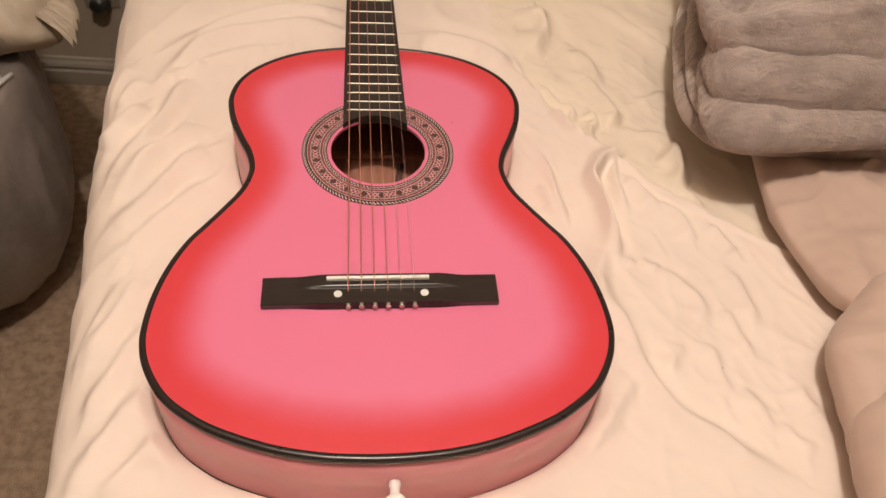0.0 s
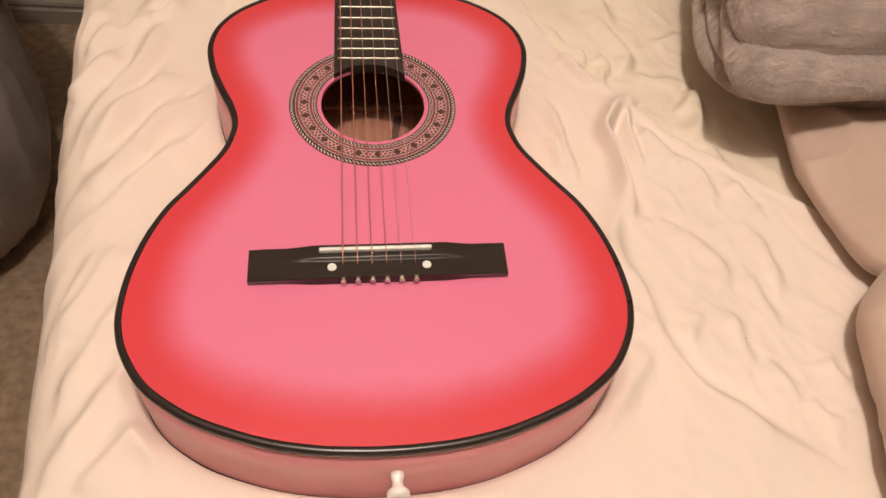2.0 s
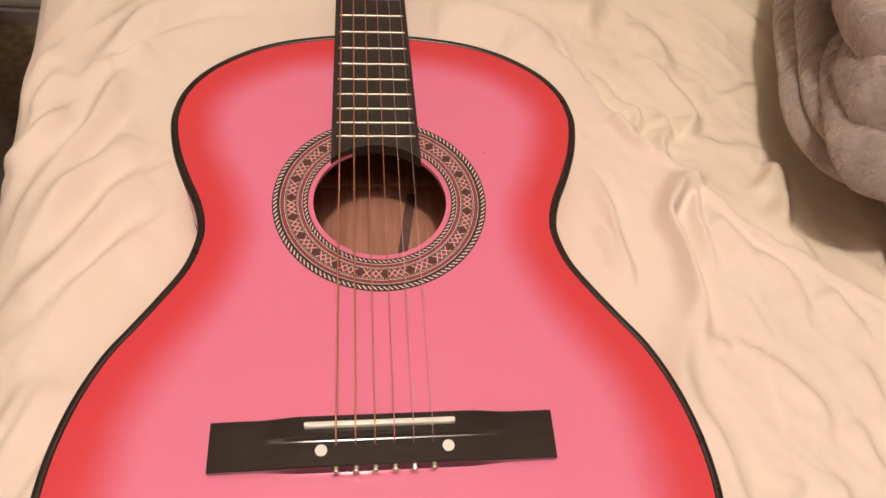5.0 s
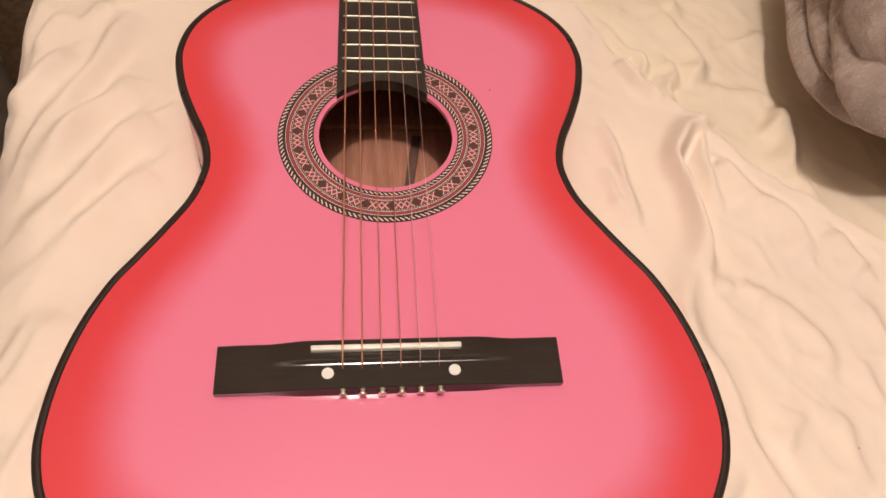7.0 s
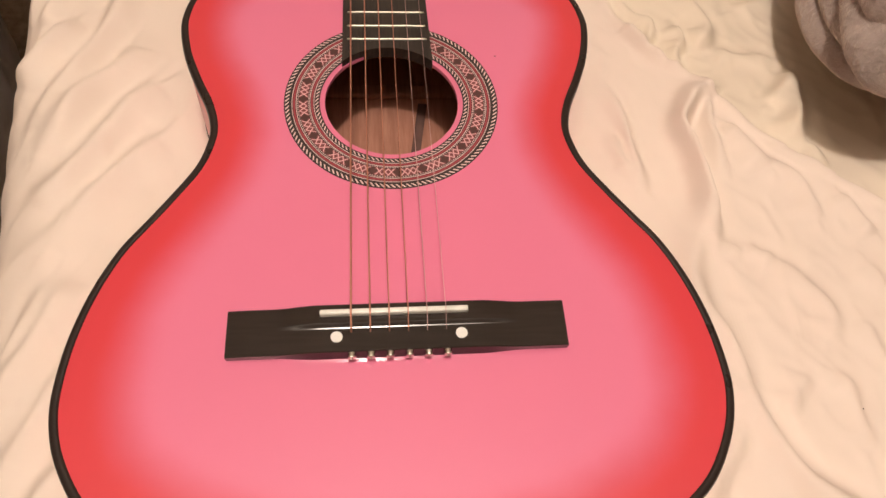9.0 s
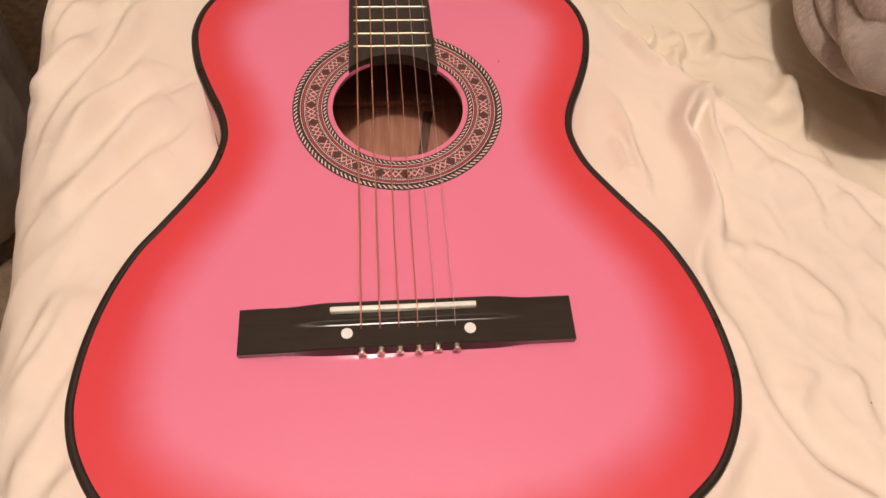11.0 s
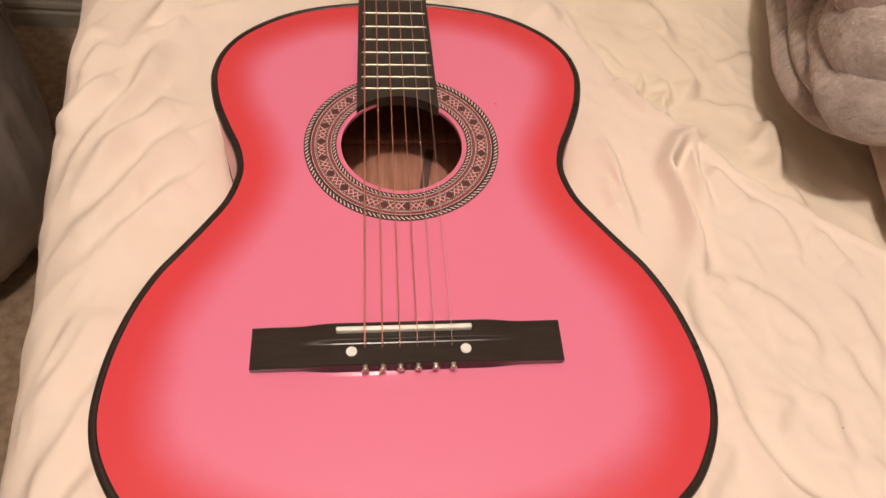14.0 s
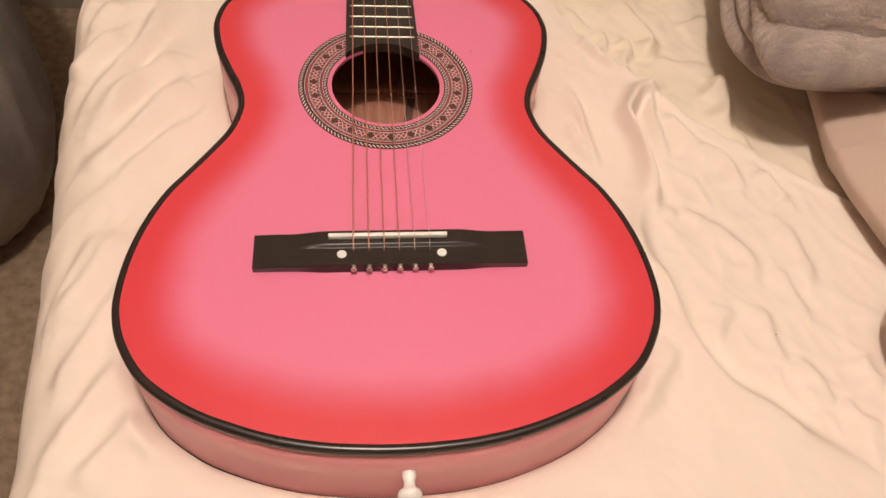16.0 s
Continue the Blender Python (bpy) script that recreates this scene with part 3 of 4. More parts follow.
# the rosy top sheet's hem, and the creases: way, width, height
HEM = [(0.10, 0.56), (0.15, 0.49), (0.177, 0.443), (0.190, 0.381), (0.213, 0.316), (0.230, 0.283), (0.249, 0.265), (0.272, 0.241), (0.294, 0.207), (0.311, 0.187),
       (0.333, 0.168), (0.366, 0.140), (0.406, 0.109), (0.46, 0.075), (0.56, 0.02)]
CRUMPLE = [
    ([(0.206, 0.369), (0.216, 0.347), (0.224, 0.331), (0.234, 0.321)], 0.0040, 0.0048), ([(0.235, 0.326), (0.235, 0.308), (0.226, 0.294)], 0.0037, 0.0048),
    ([(0.217, 0.317), (0.220, 0.307), (0.231, 0.287), (0.241, 0.274)], 0.0040, 0.0048), ([(0.252, 0.292), (0.251, 0.276), (0.252, 0.265)], 0.0032, 0.0044),
    ([(0.262, 0.385), (0.273, 0.363), (0.284, 0.336), (0.289, 0.315), (0.281, 0.301), (0.271, 0.294)], 0.0053, 0.0050),
    ([(0.257, 0.319), (0.261, 0.301), (0.253, 0.287)], 0.0037, 0.0044),
]
SHALLOW = [
    ([(0.290, 0.292), (0.305, 0.286), (0.337, 0.283)], 0.006, 0.0025), ([(0.319, 0.344), (0.339, 0.354), (0.358, 0.362)], 0.006, 0.0030),
    ([(0.225, 0.535), (0.232, 0.480), (0.201, 0.435)], 0.010, 0.0080), ([(0.323, 0.543), (0.388, 0.442)], 0.006, 0.0040), ([(0.060, 0.465), (0.138, 0.445), (0.172, 0.405)], 0.013, 0.0085),
    ([(0.344, 0.262), (0.330, 0.246), (0.317, 0.230)], 0.0055, 0.0040), ([(0.348, 0.266), (0.345, 0.228), (0.335, 0.203), (0.323, 0.187)], 0.0060, 0.0050),
    ([(0.345, 0.225), (0.337, 0.195), (0.345, 0.179), (0.348, 0.160)], 0.0050, 0.0045), ([(0.262, 0.45), (0.28, 0.41), (0.275, 0.375)], 0.008, 0.0040),
]
ROSY = [
    ([(0.271, 0.240), (0.255, 0.231), (0.242, 0.211), (0.236, 0.198), (0.240, 0.176), (0.243, 0.150), (0.244, 0.129), (0.244, 0.111), (0.242, 0.100)], 0.0046, 0.0106),
    ([(0.268, 0.236), (0.262, 0.211), (0.262, 0.188), (0.265, 0.161)], 0.0032, 0.0047), ([(0.186, 0.246), (0.192, 0.211), (0.194, 0.177), (0.198, 0.147)], 0.0039, 0.0047),
    ([(0.181, 0.200), (0.183, 0.177), (0.186, 0.162)], 0.0029, 0.0031), ([(0.274, 0.205), (0.288, 0.184), (0.297, 0.161)], 0.0058, 0.0047),
    ([(0.300, 0.172), (0.320, 0.146), (0.324, 0.128), (0.325, 0.114)], 0.0048, 0.0047), ([(0.349, 0.135), (0.357, 0.113), (0.364, 0.099)], 0.0048, 0.0042),
]
LONG = [
    ([(0.233, 0.110), (0.223, 0.080), (0.220, 0.060), (0.222, 0.041), (0.230, 0.021), (0.234, 0.002), (0.237, -0.020), (0.243, -0.045), (0.255, -0.073), (0.268, -0.087),
      (0.285, -0.100), (0.302, -0.119), (0.319, -0.131), (0.340, -0.145)], 0.0068, 0.0061),
    ([(0.217, -0.004), (0.224, -0.016), (0.229, -0.028)], 0.0048, 0.0024), ([(0.228, -0.043), (0.216, -0.062), (0.200, -0.083), (0.189, -0.096)], 0.0068, 0.0033),
]
FOOT = [
    ([(0.236, 0.097), (0.251, 0.093), (0.255, 0.084)], 0.0043, 0.0021), ([(0.263, 0.091), (0.279, 0.081)], 0.0043, 0.0021), ([(0.284, 0.078), (0.295, 0.063), (0.310, 0.042), (0.311, 0.025), (0.304, 0.013)], 0.0055, 0.0027),
    ([(0.350, 0.073), (0.357, 0.055), (0.360, 0.031), (0.357, 0.014)], 0.0055, 0.0027), ([(0.332, 0.028), (0.338, 0.002), (0.342, -0.020)], 0.0051, 0.0024),
    ([(0.279, -0.012), (0.269, -0.027), (0.257, -0.038)], 0.0051, 0.0021), ([(0.299, -0.012), (0.307, -0.022), (0.307, -0.049), (0.305, -0.063)], 0.0051, 0.0024),
    ([(0.320, -0.058), (0.333, -0.078), (0.334, -0.102)], 0.0051, 0.0024), ([(0.374, -0.057), (0.383, -0.083)], 0.0051, 0.0024), ([(0.346, -0.092), (0.354, -0.106), (0.368, -0.117)], 0.0051, 0.0024),
]
EDGE = [
    ([(-0.281, 0.400), (-0.289, 0.382), (-0.292, 0.360), (-0.294, 0.329)], 0.0058, 0.0041), ([(-0.270, 0.368), (-0.276, 0.343), (-0.282, 0.323)], 0.0043, 0.0034),
    ([(-0.256, 0.323), (-0.270, 0.300), (-0.279, 0.281), (-0.292, 0.266)], 0.0058, 0.0062), ([(-0.212, 0.372), (-0.225, 0.347), (-0.235, 0.307), (-0.249, 0.275), (-0.260, 0.241), (-0.271, 0.210)], 0.0072, 0.0058),
    ([(-0.208, 0.297), (-0.214, 0.275), (-0.234, 0.253), (-0.246, 0.227), (-0.259, 0.185)], 0.0072, 0.0052), ([(-0.182, 0.254), (-0.203, 0.233), (-0.216, 0.209), (-0.234, 0.173), (-0.258, 0.143)], 0.0079, 0.0056),
    ([(-0.177, 0.201), (-0.200, 0.173), (-0.216, 0.149), (-0.240, 0.105)], 0.0072, 0.0045), ([(-0.232, 0.381), (-0.214, 0.388), (-0.203, 0.400)], 0.0043, 0.0034),
]
SLACK = [
    ([(-0.219, 0.080), (-0.238, 0.037), (-0.248, -0.011)], 0.0072, 0.0037), ([(-0.233, 0.082), (-0.253, 0.033), (-0.259, -0.014)], 0.0058, 0.0033), ([(-0.205, 0.030), (-0.228, -0.020), (-0.240, -0.065)], 0.0065, 0.0033),
    ([(-0.175, -0.084), (-0.200, -0.109), (-0.217, -0.138)], 0.0072, 0.0041), ([(-0.200, -0.045), (-0.225, -0.085), (-0.240, -0.130)], 0.0065, 0.0033),
    ([(-0.033, 0.475), (-0.093, 0.489), (-0.158, 0.470), (-0.210, 0.436), (-0.242, 0.383)], 0.0086, 0.0062), ([(-0.036, 0.517), (-0.105, 0.523), (-0.170, 0.494), (-0.24, 0.44)], 0.0086, 0.0062),
    ([(-0.13, 0.44), (-0.18, 0.42), (-0.22, 0.375)], 0.0072, 0.0037),
]
RADIUS = 0.045


def build_sheet():
    ys = np.concatenate([np.arange(-1.05, -0.40, 0.03), np.arange(-0.40, 0.62, 0.0023), np.arange(0.62, 0.97, 0.02)])
    us = np.concatenate([np.arange(-0.60, -0.17, 0.010), np.arange(-0.17, 0.74, 0.0023), np.arange(0.74, 1.46, 0.04)])
    U, Y = np.meshgrid(us, ys)
    U, Y = U.ravel(), Y.ravel()
    ex = -0.231 - 0.084 * np.clip(Y, -0.6, 0.75)      # where the sheet turns over the mattress's edge
    quarter = RADIUS * math.pi / 2
    s = -U                                         # length past the edge
    ang = np.clip(s / RADIUS, 0, math.pi / 2)
    down = np.maximum(0, s - quarter)
    X = np.where(U >= 0, ex + U, ex - RADIUS * np.sin(ang) - 0.10 * down)
    Z = np.where(U >= 0, 0.0, -RADIUS * (1 - np.cos(ang)) - down)
    nx, nz = -np.sin(ang), np.cos(ang)
    flat = np.stack([ex + U, Y], 1)                # the cloth as if laid flat
    h = np.zeros(len(U))
    for line, w, high in CRUMPLE + SHALLOW + ROSY + LONG + FOOT + EDGE + SLACK:
        way = spline(line, 5)
        near = np.flatnonzero(np.all((flat > way.min(0) - 5 * w) & (flat < way.max(0) + 5 * w), axis=1))
        d, a, hand = to_line(flat[near], way, sided=True)
        run, mid = way[-1] - way[0], way[len(way) // 2]
        turned = 1 if run[0] * (mid[1] - BULB[1]) - run[1] * (mid[0] - BULB[0]) > 0 else -1
        e = turned * np.sign(hand) * d + 0.5 * w   # past the crest: the short, steep side
        w_here = w * (1 + 0.25 * np.sin(9 * a + 40 * w))
        ridge = np.where(e > 0, np.exp(-(e / (0.85 * w_here)) ** 2), np.exp(-(e / (2.0 * w_here)) ** 2)) - 0.22 * np.exp(-((e - 2.2 * w) / w) ** 2)
        h[near] += 1.9 * high * ridge * np.clip(np.sin(math.pi * np.clip(a * 0.9 + 0.05, 0, 1)) * 1.5, 0, 1)
    hem = spline(HEM, 6)
    d, a, hand = to_line(flat, hem, sided=True)
    side = -np.sign(hand) * d                      # above zero: on the rosy sheet
    on = 1 / (1 + np.exp(-np.clip(side / 0.0012, -30, 30)))
    fade = np.clip((flat[:, 0] - 0.16) / 0.08, 0, 1)
    h += fade * (0.0050 * on + 0.0052 * np.exp(-((side - 0.0035) / 0.0038) ** 2))
    wob = np.array([0.0055 * grain(x * 5, y * 4, 3) + 0.0016 * grain(x * 16 + y * 5, y * 9 - x * 3, 7) + 0.0007 * grain(x * 46 + y * 20, y * 26 - x * 8, 11) for x, y in flat])
    pleat = np.array([0.010 * grain(y * 11, x * 1.2, 21) for x, y in flat])
    # crumpled cloth: ridges where slow noise crosses zero, strongest beyond the waist on the blanket's side
    zone = np.exp(-((flat[:, 0] - 0.27) / 0.11) ** 2 - ((flat[:, 1] - 0.36) / 0.13) ** 2)
    left = np.clip((-0.10 - flat[:, 0]) / 0.08, 0, 1)
    right = np.clip((flat[:, 0] - 0.10) / 0.08, 0, 1)
    def ridged(x, y, z):
        return (1 - min(1.0, abs(grain(x, y, z)) * 2.6)) ** 2
    crumple = np.array([0.0016 * q * ridged(x * 11 + y * 4, y * 10 - x * 6, 31) + 0.0012 * q * ridged(x * 24, y * 22, 37) + 0.0026 * l * ridged((x * 0.83 - y * 0.56) * 19, (y * 0.83 + x * 0.56) * 2.2, 41)
                        + 0.0015 * r * ridged((x * 0.8 + y * 0.6) * 22, (y * 0.8 - x * 0.6) * 7, 43) + 0.0008 * r * ridged((x * 0.8 + y * 0.6) * 47, (y * 0.8 - x * 0.6) * 16, 47) for (x, y), q, l, r in zip(flat, zone, left, right)])
    h += crumple
    g = h.reshape(len(ys), len(us))
    e = np.pad(g, 1, mode="edge")                  # cloth bends softly: no fold is sharper than its threads allow
    g = (e[:-2, 1:-1] + e[2:, 1:-1] + e[1:-1, :-2] + e[1:-1, 2:]) / 8 + e[1:-1, 1:-1] / 2
    h = g.ravel()
    h += wob + pleat * np.clip(down / 0.15, 0, 1)
    # the guitar's weight presses the cloth flat, and the cloth swells a little round it
    d, _ = to_line(flat, outline, True)
    inside = np.zeros(len(U), bool)
    for p, q in zip(outline, np.roll(outline, -1, 0)):
        cross = (p[1] > flat[:, 1]) != (q[1] > flat[:, 1])
        inside ^= cross & (flat[:, 0] < (q[0] - p[0]) * (flat[:, 1] - p[1]) / (q[1] - p[1] + 1e-15) + p[0])
    sd = np.where(inside, -d, d)
    free = np.where(inside, np.clip(0.12 - d / 0.02, 0, 0.12), np.clip(0.12 + d / 0.02, 0, 1))
    free = free * free * (3 - 2 * free)
    tucked = np.clip((flat[:, 0] + 0.13) / 0.06, 0, 1) * np.clip((0.06 - flat[:, 1]) / 0.05, 0, 1)
    lift = 0.6095 + free * (0.0070 + h) + (0.0066 + 0.0026 * tucked) / (1 + np.exp(-np.clip((sd + 0.001) / 0.0012, -40, 40))) * np.exp(-(np.maximum(sd, 0) / 0.018) ** 2)
    lift = np.where(U < 0, 0.6095 + 0.0070 + h * np.clip(free + 0.3, 0, 1), lift)
    up = lift - 0.6095
    P = np.stack([X + nx * up, Y, 0.6095 + Z + nz * up], 1)
    m, n = len(ys), len(us)
    idx = np.arange(m * n).reshape(m, n)
    faces = np.stack([idx[:-1, :-1], idx[:-1, 1:], idx[1:, 1:], idx[1:, :-1]], -1).reshape(-1, 4)
    ob = mesh_object("bed_sheet", P, faces.tolist(), satin)
    ob.data.attributes.new("layer", "FLOAT", "POINT").data.foreach_set("value", np.where(fade > 0, on, 1.0))
    return tagged(ob, "rumpled cream satin sheet draped over the mattress edge", "bed sheet")


build_sheet()


def puff(name, edge, z0, z1, mat, parent, crown=0.012, lumps=0.006, seed=0.0, soft=0.03, label="", tuck=0.03, crease=0.0, belly=0.45, long=13.0, fine=0.3, dents=()):
    """A soft rounded layer of cloth of the given outline, its sides bulging over its foot."""
    e = spline(edge, 22, True)
    t = np.roll(e, -1, 0) - np.roll(e, 1, 0)
    t /= np.hypot(*t.T)[:, None] + 1e-9
    area = np.sum(e[:, 0] * np.roll(e[:, 1], -1) - e[:, 1] * np.roll(e[:, 0], -1))
    nrm = np.stack([t[:, 1], -t[:, 0]], 1) * (1 if area > 0 else -1)
    c = e.mean(0)
    hgt = z1 - z0
    secs = []
    for inset, f in ((tuck, 0.0), (tuck * 0.45, 0.08), (tuck * 0.25, 0.15), (tuck * 0.1, 0.24), (tuck * 0.02, 0.34), (0.0, 0.45), (soft * 0.03, 0.56), (soft * 0.1, 0.66), (soft * 0.2, 0.76), (soft * 0.32, 0.84), (soft * 0.46, 0.905), (soft * 0.62, 0.95), (soft * 0.8, 0.985), (soft, 1.0)):
        f = f / 0.45 * belly if f < 0.45 else belly + (f - 0.45) / 0.55 * (1 - belly)
        secs.append((e - nrm * inset, z0 + hgt * f))
    base = e - nrm * soft
    for k in np.linspace(0.97, 0.06, 30):
        secs.append((c + (base - c) * k, z1 + crown * (1 - k)))
    verts, faces = [], []
    n = len(e)
    for ring, z in secs:
        for x, y in ring:
            q = lumps * (grain(x * long + seed, y * 15, z * 13) + 0.35 * grain(x * 24, y * 30 + seed, z * 24)) + fine * lumps * grain(x * 80, y * 80 + seed, z * 60)
            q += crease * ((1 - min(1.0, abs(grain(x * (9 if long > 10 else 4) + seed, y * 15, z * (6 if long > 10 else 15))) * 2.8)) ** 2 - 0.3)
            d = Vector((x - c[0], y - c[1], 0)).normalized()
            f = min(max((z - z0) / hgt, 0), 1)
            verts.append((x + d.x * q * (1 - 0.6 * f), y + d.y * q * (1 - 0.6 * f), z + q * f))
    for line, wide, deep in dents:
        off, along = to_line([v[:2] for v in verts], spline(line, 6))
        sink = deep * np.exp(-(off / wide) ** 2)
        verts = [(x, y, z - q * min(max((z - z0) / hgt, 0), 1)) for (x, y, z), q in zip(verts, sink)]
    for i in range(len(secs) - 1):
        for k in range(n):
            faces.append((i * n + k, i * n + (k + 1) % n, (i + 1) * n + (k + 1) % n, (i + 1) * n + k))
    verts.append((c[0], c[1], z1 + crown))
    last = (len(secs) - 1) * n
    for k in range(n):
        faces.append((last + k, last + (k + 1) % n, len(verts) - 1))
    verts.append((c[0], c[1], z0))
    for k in range(n):
        faces.append(((k + 1) % n, k, len(verts) - 1))
    ob = mesh_object(name, verts, faces, mat)
    bm = bmesh.new()
    bm.from_mesh(ob.data)
    bmesh.ops.recalc_face_normals(bm, faces=bm.faces)
    bm.to_mesh(ob.data)
    bm.free()
    return under(ob, parent, label)


duvet = thing("duvet", (0.6, 0.1, 0.617), "cream duvet pushed aside in soft overhanging folds", "duvet")
puff("fold", [(0.400, 0.156), (0.400, 0.109), (0.408, 0.062), (0.430, 0.010), (0.50, -0.02), (0.80, -0.05), (0.95, 0.25), (0.80, 0.62), (0.55, 0.60), (0.43, 0.42), (0.412, 0.25)], 0.617, 0.672, cover, duvet, 0.006, 0.005, 1.0, crease=0.008, tuck=0.07, belly=0.78)
puff("fold", [(0.470, 0.030), (0.431, 0.004), (0.401, -0.022), (0.388, -0.047), (0.380, -0.08), (0.376, -0.112), (0.374, -0.145), (0.42, -0.22), (0.60, -0.26), (0.90, -0.12), (0.80, 0.06), (0.56, 0.055)], 0.618, 0.690, cover, duvet, 0.010, 0.005, 4.0, crease=0.008, tuck=0.06, belly=0.68)
puff("fold", [(0.430, -0.085), (0.392, -0.101), (0.374, -0.124), (0.365, -0.146), (0.362, -0.172), (0.364, -0.21), (0.385, -0.32), (0.52, -0.42), (0.85, -0.36), (0.85, -0.12), (0.58, -0.075)], 0.619, 0.702, cover, duvet, 0.012, 0.005, 9.0, crease=0.008, tuck=0.06, belly=0.64)

# hollows pressed into the lower roll: way, width, depth
ROLL_DENTS = [([(0.330, 0.200), (0.342, 0.190), (0.352, 0.188)], 0.009, 0.014)]
TOP_DENTS = [([(0.335, 0.285), (0.338, 0.262), (0.347, 0.246)], 0.008, 0.024), ([(0.405, 0.247), (0.44, 0.238), (0.50, 0.233), (0.58, 0.238)], 0.010, 0.036)]
blanket = thing("blanket", (0.55, 0.35, 0.67), "thick taupe plush blanket heaped in folds on the duvet", "blanket")
puff("fold", [(0.395, 0.48), (0.358, 0.392), (0.341, 0.322), (0.329, 0.268), (0.333, 0.226), (0.364, 0.192), (0.45, 0.182), (0.62, 0.185), (0.85, 0.21), (0.90, 0.55), (0.60, 0.66), (0.45, 0.58)], 0.668, 0.700, plush, blanket, 0.0, 0.003, 2.0, 0.016, tuck=0.02)
puff("fold", [(0.40, 0.47), (0.366, 0.385), (0.347, 0.318), (0.332, 0.264), (0.334, 0.222), (0.362, 0.188), (0.45, 0.178), (0.62, 0.180), (0.85, 0.20), (0.88, 0.54), (0.60, 0.64), (0.46, 0.57)], 0.692, 0.724, plush, blanket, 0.0, 0.003, 5.0, 0.014, tuck=0.016)
puff("fold", [(0.362, 0.300), (0.336, 0.258), (0.321, 0.210), (0.321, 0.176), (0.334, 0.153), (0.364, 0.143), (0.42, 0.146), (0.484, 0.150), (0.56, 0.155), (0.80, 0.165), (0.86, 0.26), (0.80, 0.37), (0.56, 0.36), (0.43, 0.34)], 0.702, 0.758, plush, blanket, 0.004, 0.008, 7.0, 0.026, tuck=0.035, long=6.0, fine=0.25, belly=0.45)
puff("fold", [(0.364, 0.302), (0.338, 0.260), (0.324, 0.218), (0.328, 0.192), (0.346, 0.176), (0.376, 0.172), (0.42, 0.168), (0.484, 0.169), (0.56, 0.172), (0.80, 0.178), (0.86, 0.27), (0.80, 0.37), (0.56, 0.36), (0.43, 0.34)], 0.742, 0.794, plush, blanket, 0.004, 0.007, 3.0, 0.020, tuck=0.004, long=6.0, fine=0.2, belly=0.35, dents=ROLL_DENTS)
puff("fold", [(0.317, 0.262), (0.326, 0.224), (0.352, 0.206), (0.400, 0.198), (0.50, 0.197), (0.80, 0.205), (0.90, 0.40), (0.85, 0.62), (0.55, 0.66), (0.40, 0.52), (0.352, 0.38), (0.330, 0.31)], 0.756, 0.834, plush, blanket, 0.012, 0.016, 12.0, 0.04, tuck=0.045, crease=0.014, long=6.0, fine=0.12, dents=TOP_DENTS)


def nap(fold, count, seed):
    """The pile of the plush: short leaning fibres over one fold, as one part."""
    rng = np.random.default_rng(seed)
    me = fold.data
    me.calc_loop_triangles()
    tri = np.array([t.vertices[:] for t in me.loop_triangles])
    co = np.array([v.co[:] for v in me.vertices])
    a, b, c = co[tri[:, 0]], co[tri[:, 1]], co[tri[:, 2]]
    nr = np.cross(b - a, c - a)
    area = np.linalg.norm(nr, axis=1) + 1e-12
    nr /= area[:, None]
    mid = (a + b + c) / 3
    weight = area * (mid[:, 0] < 0.62) * (mid[:, 1] < 0.56) * (nr[:, 2] > -0.5)
    pick = rng.choice(len(tri), count, p=weight / weight.sum())
    u, v = rng.random(count), rng.random(count)
    flip = u + v > 1
    u[flip], v[flip] = 1 - u[flip], 1 - v[flip]
    p = a[pick] + u[:, None] * (b - a)[pick] + v[:, None] * (c - a)[pick]
    n = nr[pick]
    sway = np.array([(grain(x * 24, y * 24, z * 24), grain(x * 24 + 50, y * 24, z * 24), grain(x * 24, y * 24 + 50, z * 24)) for x, y, z in p])
    way = n + 1.1 * sway + 0.35 * rng.normal(size=(count, 3))
    way /= np.linalg.norm(way, axis=1)[:, None]
    way += 0.35 * n
    long = 0.0006 + 0.0011 * rng.random(count)
    across = np.cross(way, rng.normal(size=(count, 3)))
    across *= 0.00016 / (np.linalg.norm(across, axis=1)[:, None] + 1e-9)
    root = p - 0.0006 * n
    verts = np.stack([root - across, root + across, p + way * long[:, None]], 1).reshape(-1, 3)
    ob = mesh_object("nap", verts, np.arange(3 * count).reshape(-1, 3).tolist(), plush, False)
    return tagged(under(ob, fold), kind="stuff")


for fold, count, seed in zip([o for o in blanket.children], (15000, 15000, 60000, 50000, 60000), (1, 2, 3, 4, 5)):
    nap(fold, count, seed)

# ---- things beside the bed ----
bag = thing("storage_bag", (-0.75, 0.42, 0), "grey vinyl zip storage bag standing on the carpet", "storage bag")
puff("body", [(-0.515, 0.68), (-0.485, 0.580), (-0.515, 0.46), (-0.645, 0.35), (-0.85, 0.30), (-1.05, 0.36), (-1.10, 0.60), (-1.0, 1.0), (-0.80, 0.97), (-0.68, 0.92), (-0.585, 0.80)], 0.0, 0.47, vinyl, bag, 0.01, 0.010, 3.0, 0.022, tuck=0.15, crease=0.007, belly=0.74)
bm = bmesh.new()
tube(bm, [(-0.560, 0.415, 0.482), (-0.538, 0.460, 0.484), (-0.520, 0.505, 0.483), (-0.502, 0.556, 0.476)], 0.0042, 8)
zipper = part("zipper", bm, white_tape, bag, "white plastic zip")
bm = bmesh.new()
box(bm, -0.530, -0.508, 0.515, 0.540, 0.482, 0.489, 0.002)
part("pull", bm, white_tape, zipper)
bm = bmesh.new()
box(bm, -0.60, -0.520, 0.440, 0.462, 0.466, 0.482, 0.006)
part("strap", bm, blue_cloth, bag, "dark blue strap")

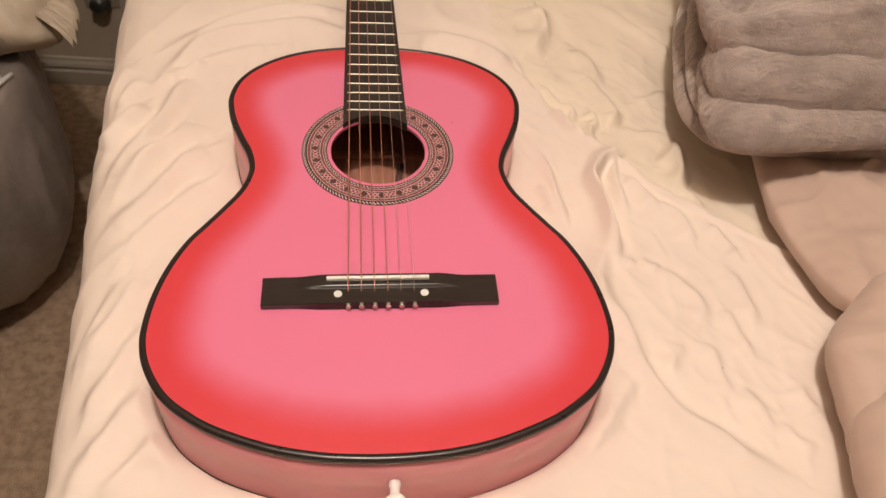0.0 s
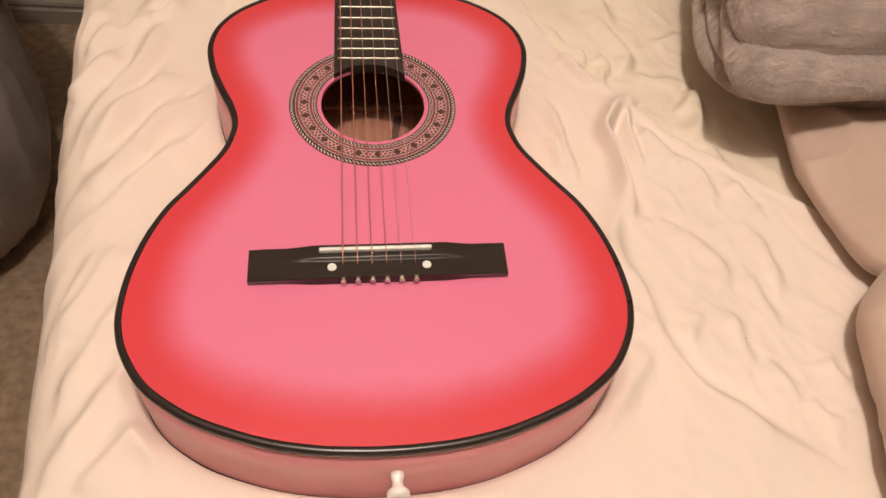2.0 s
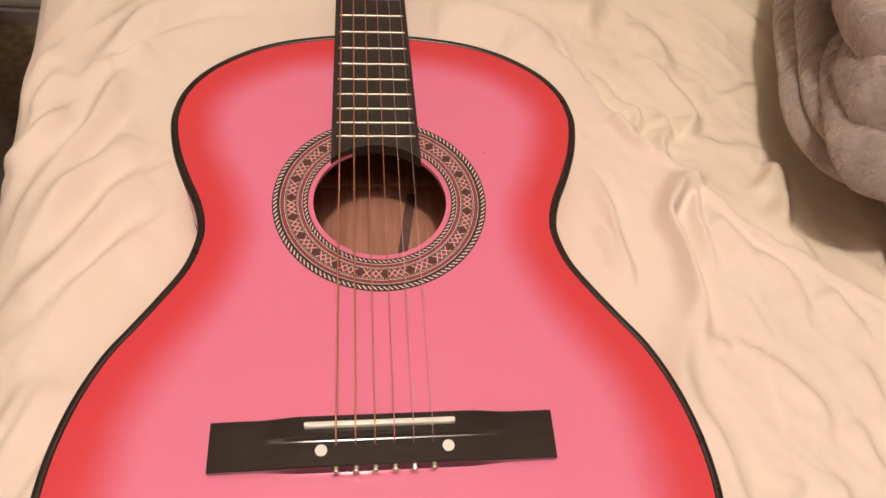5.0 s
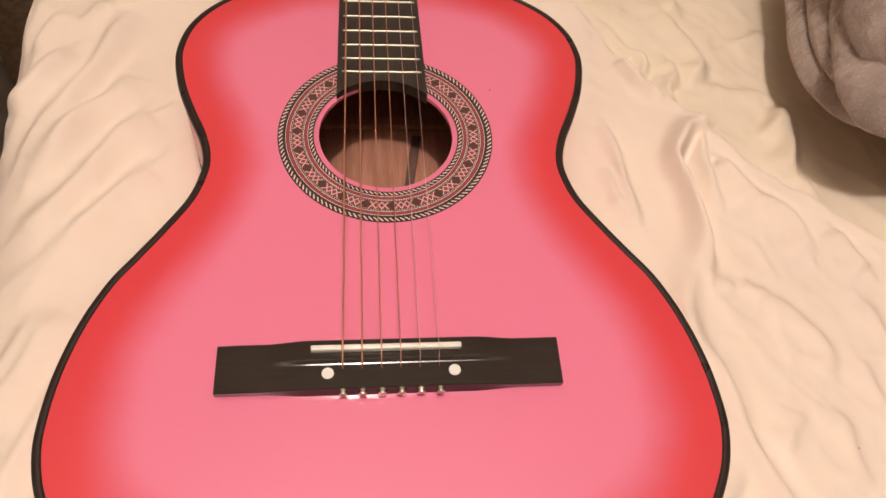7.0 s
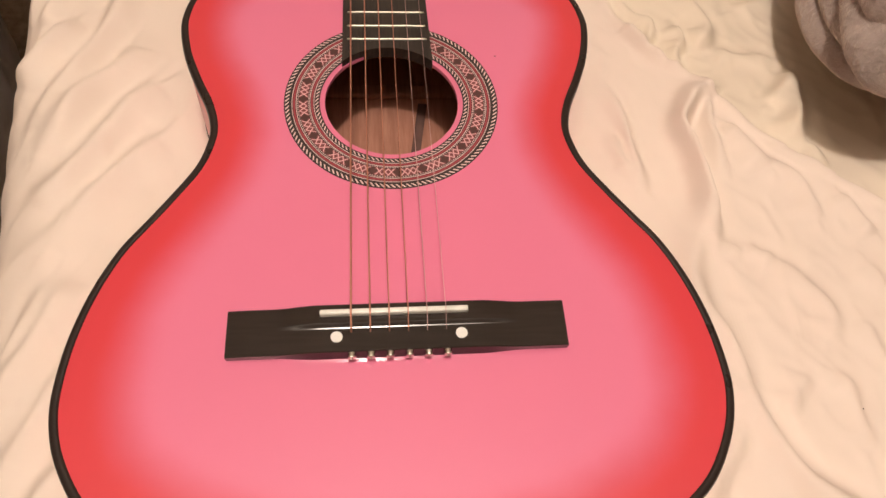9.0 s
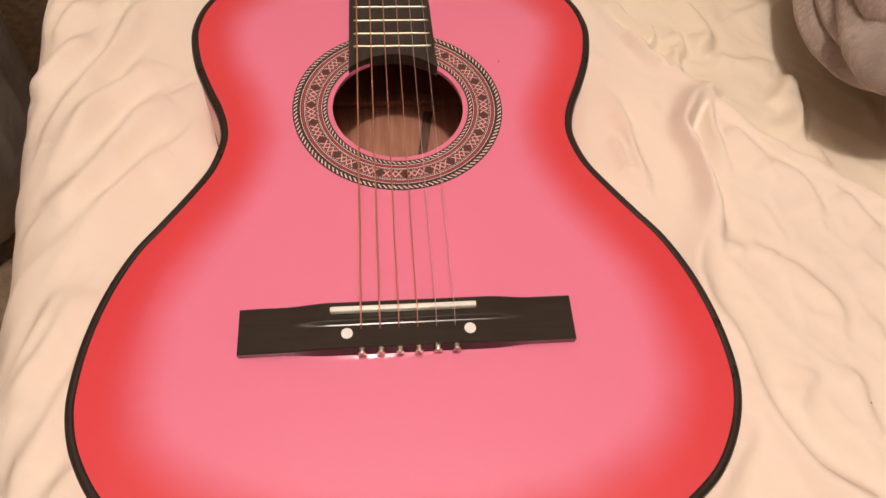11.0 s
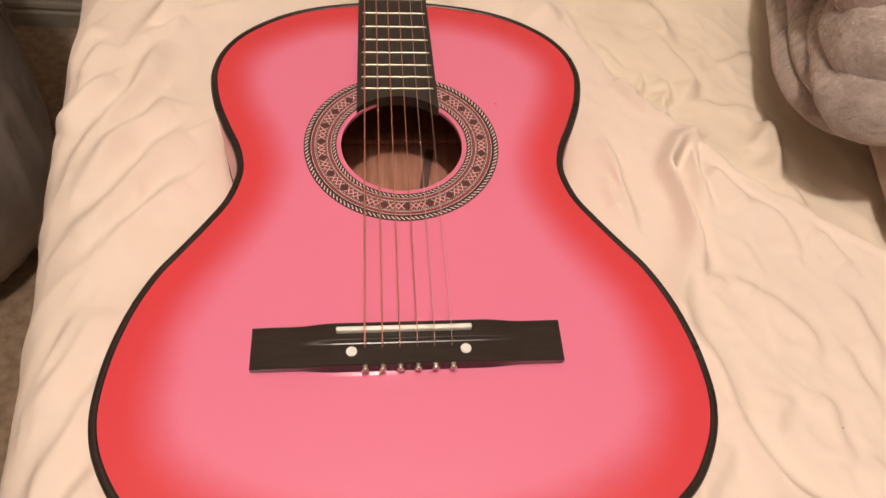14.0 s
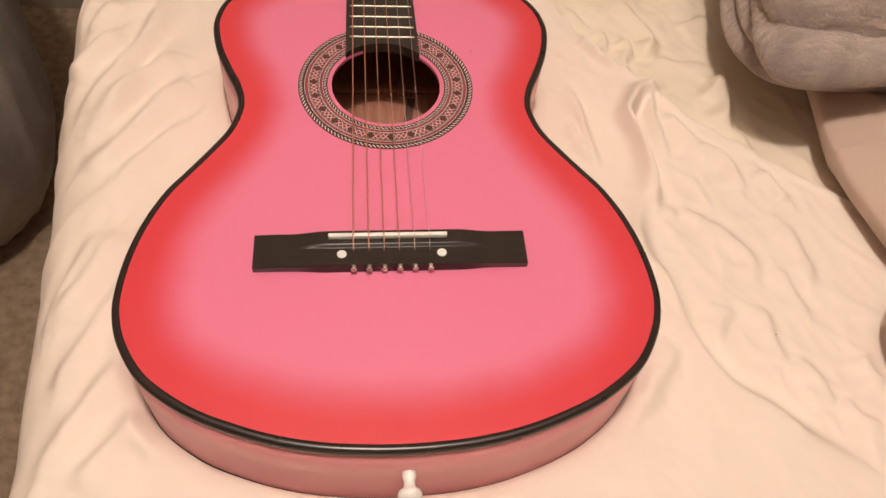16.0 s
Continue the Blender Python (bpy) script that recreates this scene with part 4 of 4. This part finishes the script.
pillow = thing("pillow", (-0.60, 0.42, 0.50), "champagne satin pillow with a pleated edge on the bag", "pillow")
puff("cushion", [(-0.45, 0.66), (-0.44, 0.600), (-0.49, 0.570), (-0.57, 0.545), (-0.68, 0.52), (-0.85, 0.52), (-0.90, 0.70), (-0.85, 0.93), (-0.68, 0.93), (-0.55, 0.82)], 0.480, 0.585, champagne, pillow, 0.04, 0.012, 6.0, 0.06, tuck=0.06, crease=0.022)
bm = bmesh.new()
trail = spline([(-0.56, 0.80, 0.54), (-0.495, 0.72, 0.545), (-0.45, 0.64, 0.548), (-0.445, 0.585, 0.548)], 48)
strip = []
for i, p in enumerate(trail):
    out = Vector((p[0] + 0.70, p[1] - 0.72, 0)).normalized()
    wave = 0.0040 * math.sin(i * 0.47 + 0.8 * math.sin(i * 0.11)) + 0.004 * math.sin(i * 0.13)
    strip.append([bm.verts.new(Vector(p) + out * r + Vector((0, 0, w))) for r, w in ((-0.012, 0.003), (0.0, 0.002 + wave * 0.3), (0.022, wave * 0.8 - 0.006), (0.040, wave * 1.6 - 0.022), (0.040, wave * 1.6 - 0.0245), (0.022, wave * 0.8 - 0.0085), (0.0, -0.001 + wave * 0.3), (-0.012, 0.0))])
for s0, s1 in zip(strip, strip[1:]):
    for k in range(8):
        j = (k + 1) % 8
        bm.faces.new((s0[k], s0[j], s1[j], s1[k]))
bm.faces.new(strip[0])
bm.faces.new(strip[-1][::-1])
part("ruffle", bm, champagne, pillow, "pleated satin ruffle")

plug = thing("wall_plug", (-0.545, 1.13, 0.215), "dark round plug in a white wall socket", "plug")
bm = bmesh.new()
wall_y = 1.21 - 0.06 * (-0.545 + 1.70)
box(bm, -0.585, -0.515, wall_y - 0.006, wall_y - 0.0005, 0.205, 0.32, 0.002)
part("socket_plate", bm, trim_paint, plug, "white socket plate")
part("plug_body", lathe(bmesh.new(), [(0.001, -0.002), (0.019, -0.002), (0.021, 0.01), (0.018, 0.028), (0.009, 0.033), (0.001, 0.034)], pose(-0.55, wall_y - 0.007, 0.224, 90, 0, 0), 20), dark_plastic, plug, "dark round plug")

for x, y, z, r in ((0.308, -0.037, 0.6235, 0.0007), (0.075, 0.205, TOP + 0.0006, 0.0005), (-0.055, -0.005, TOP + 0.0072, 0.0005)):
    bm = bmesh.new()
    bmesh.ops.create_icosphere(bm, subdivisions=1, radius=r, matrix=pose(x, y, z) @ Matrix.Diagonal((1.4, 0.8, 0.6, 1)))
    tagged(finish("lint", bm, lint_dark), "tiny dark speck of lint", "lint", "specks of lint")
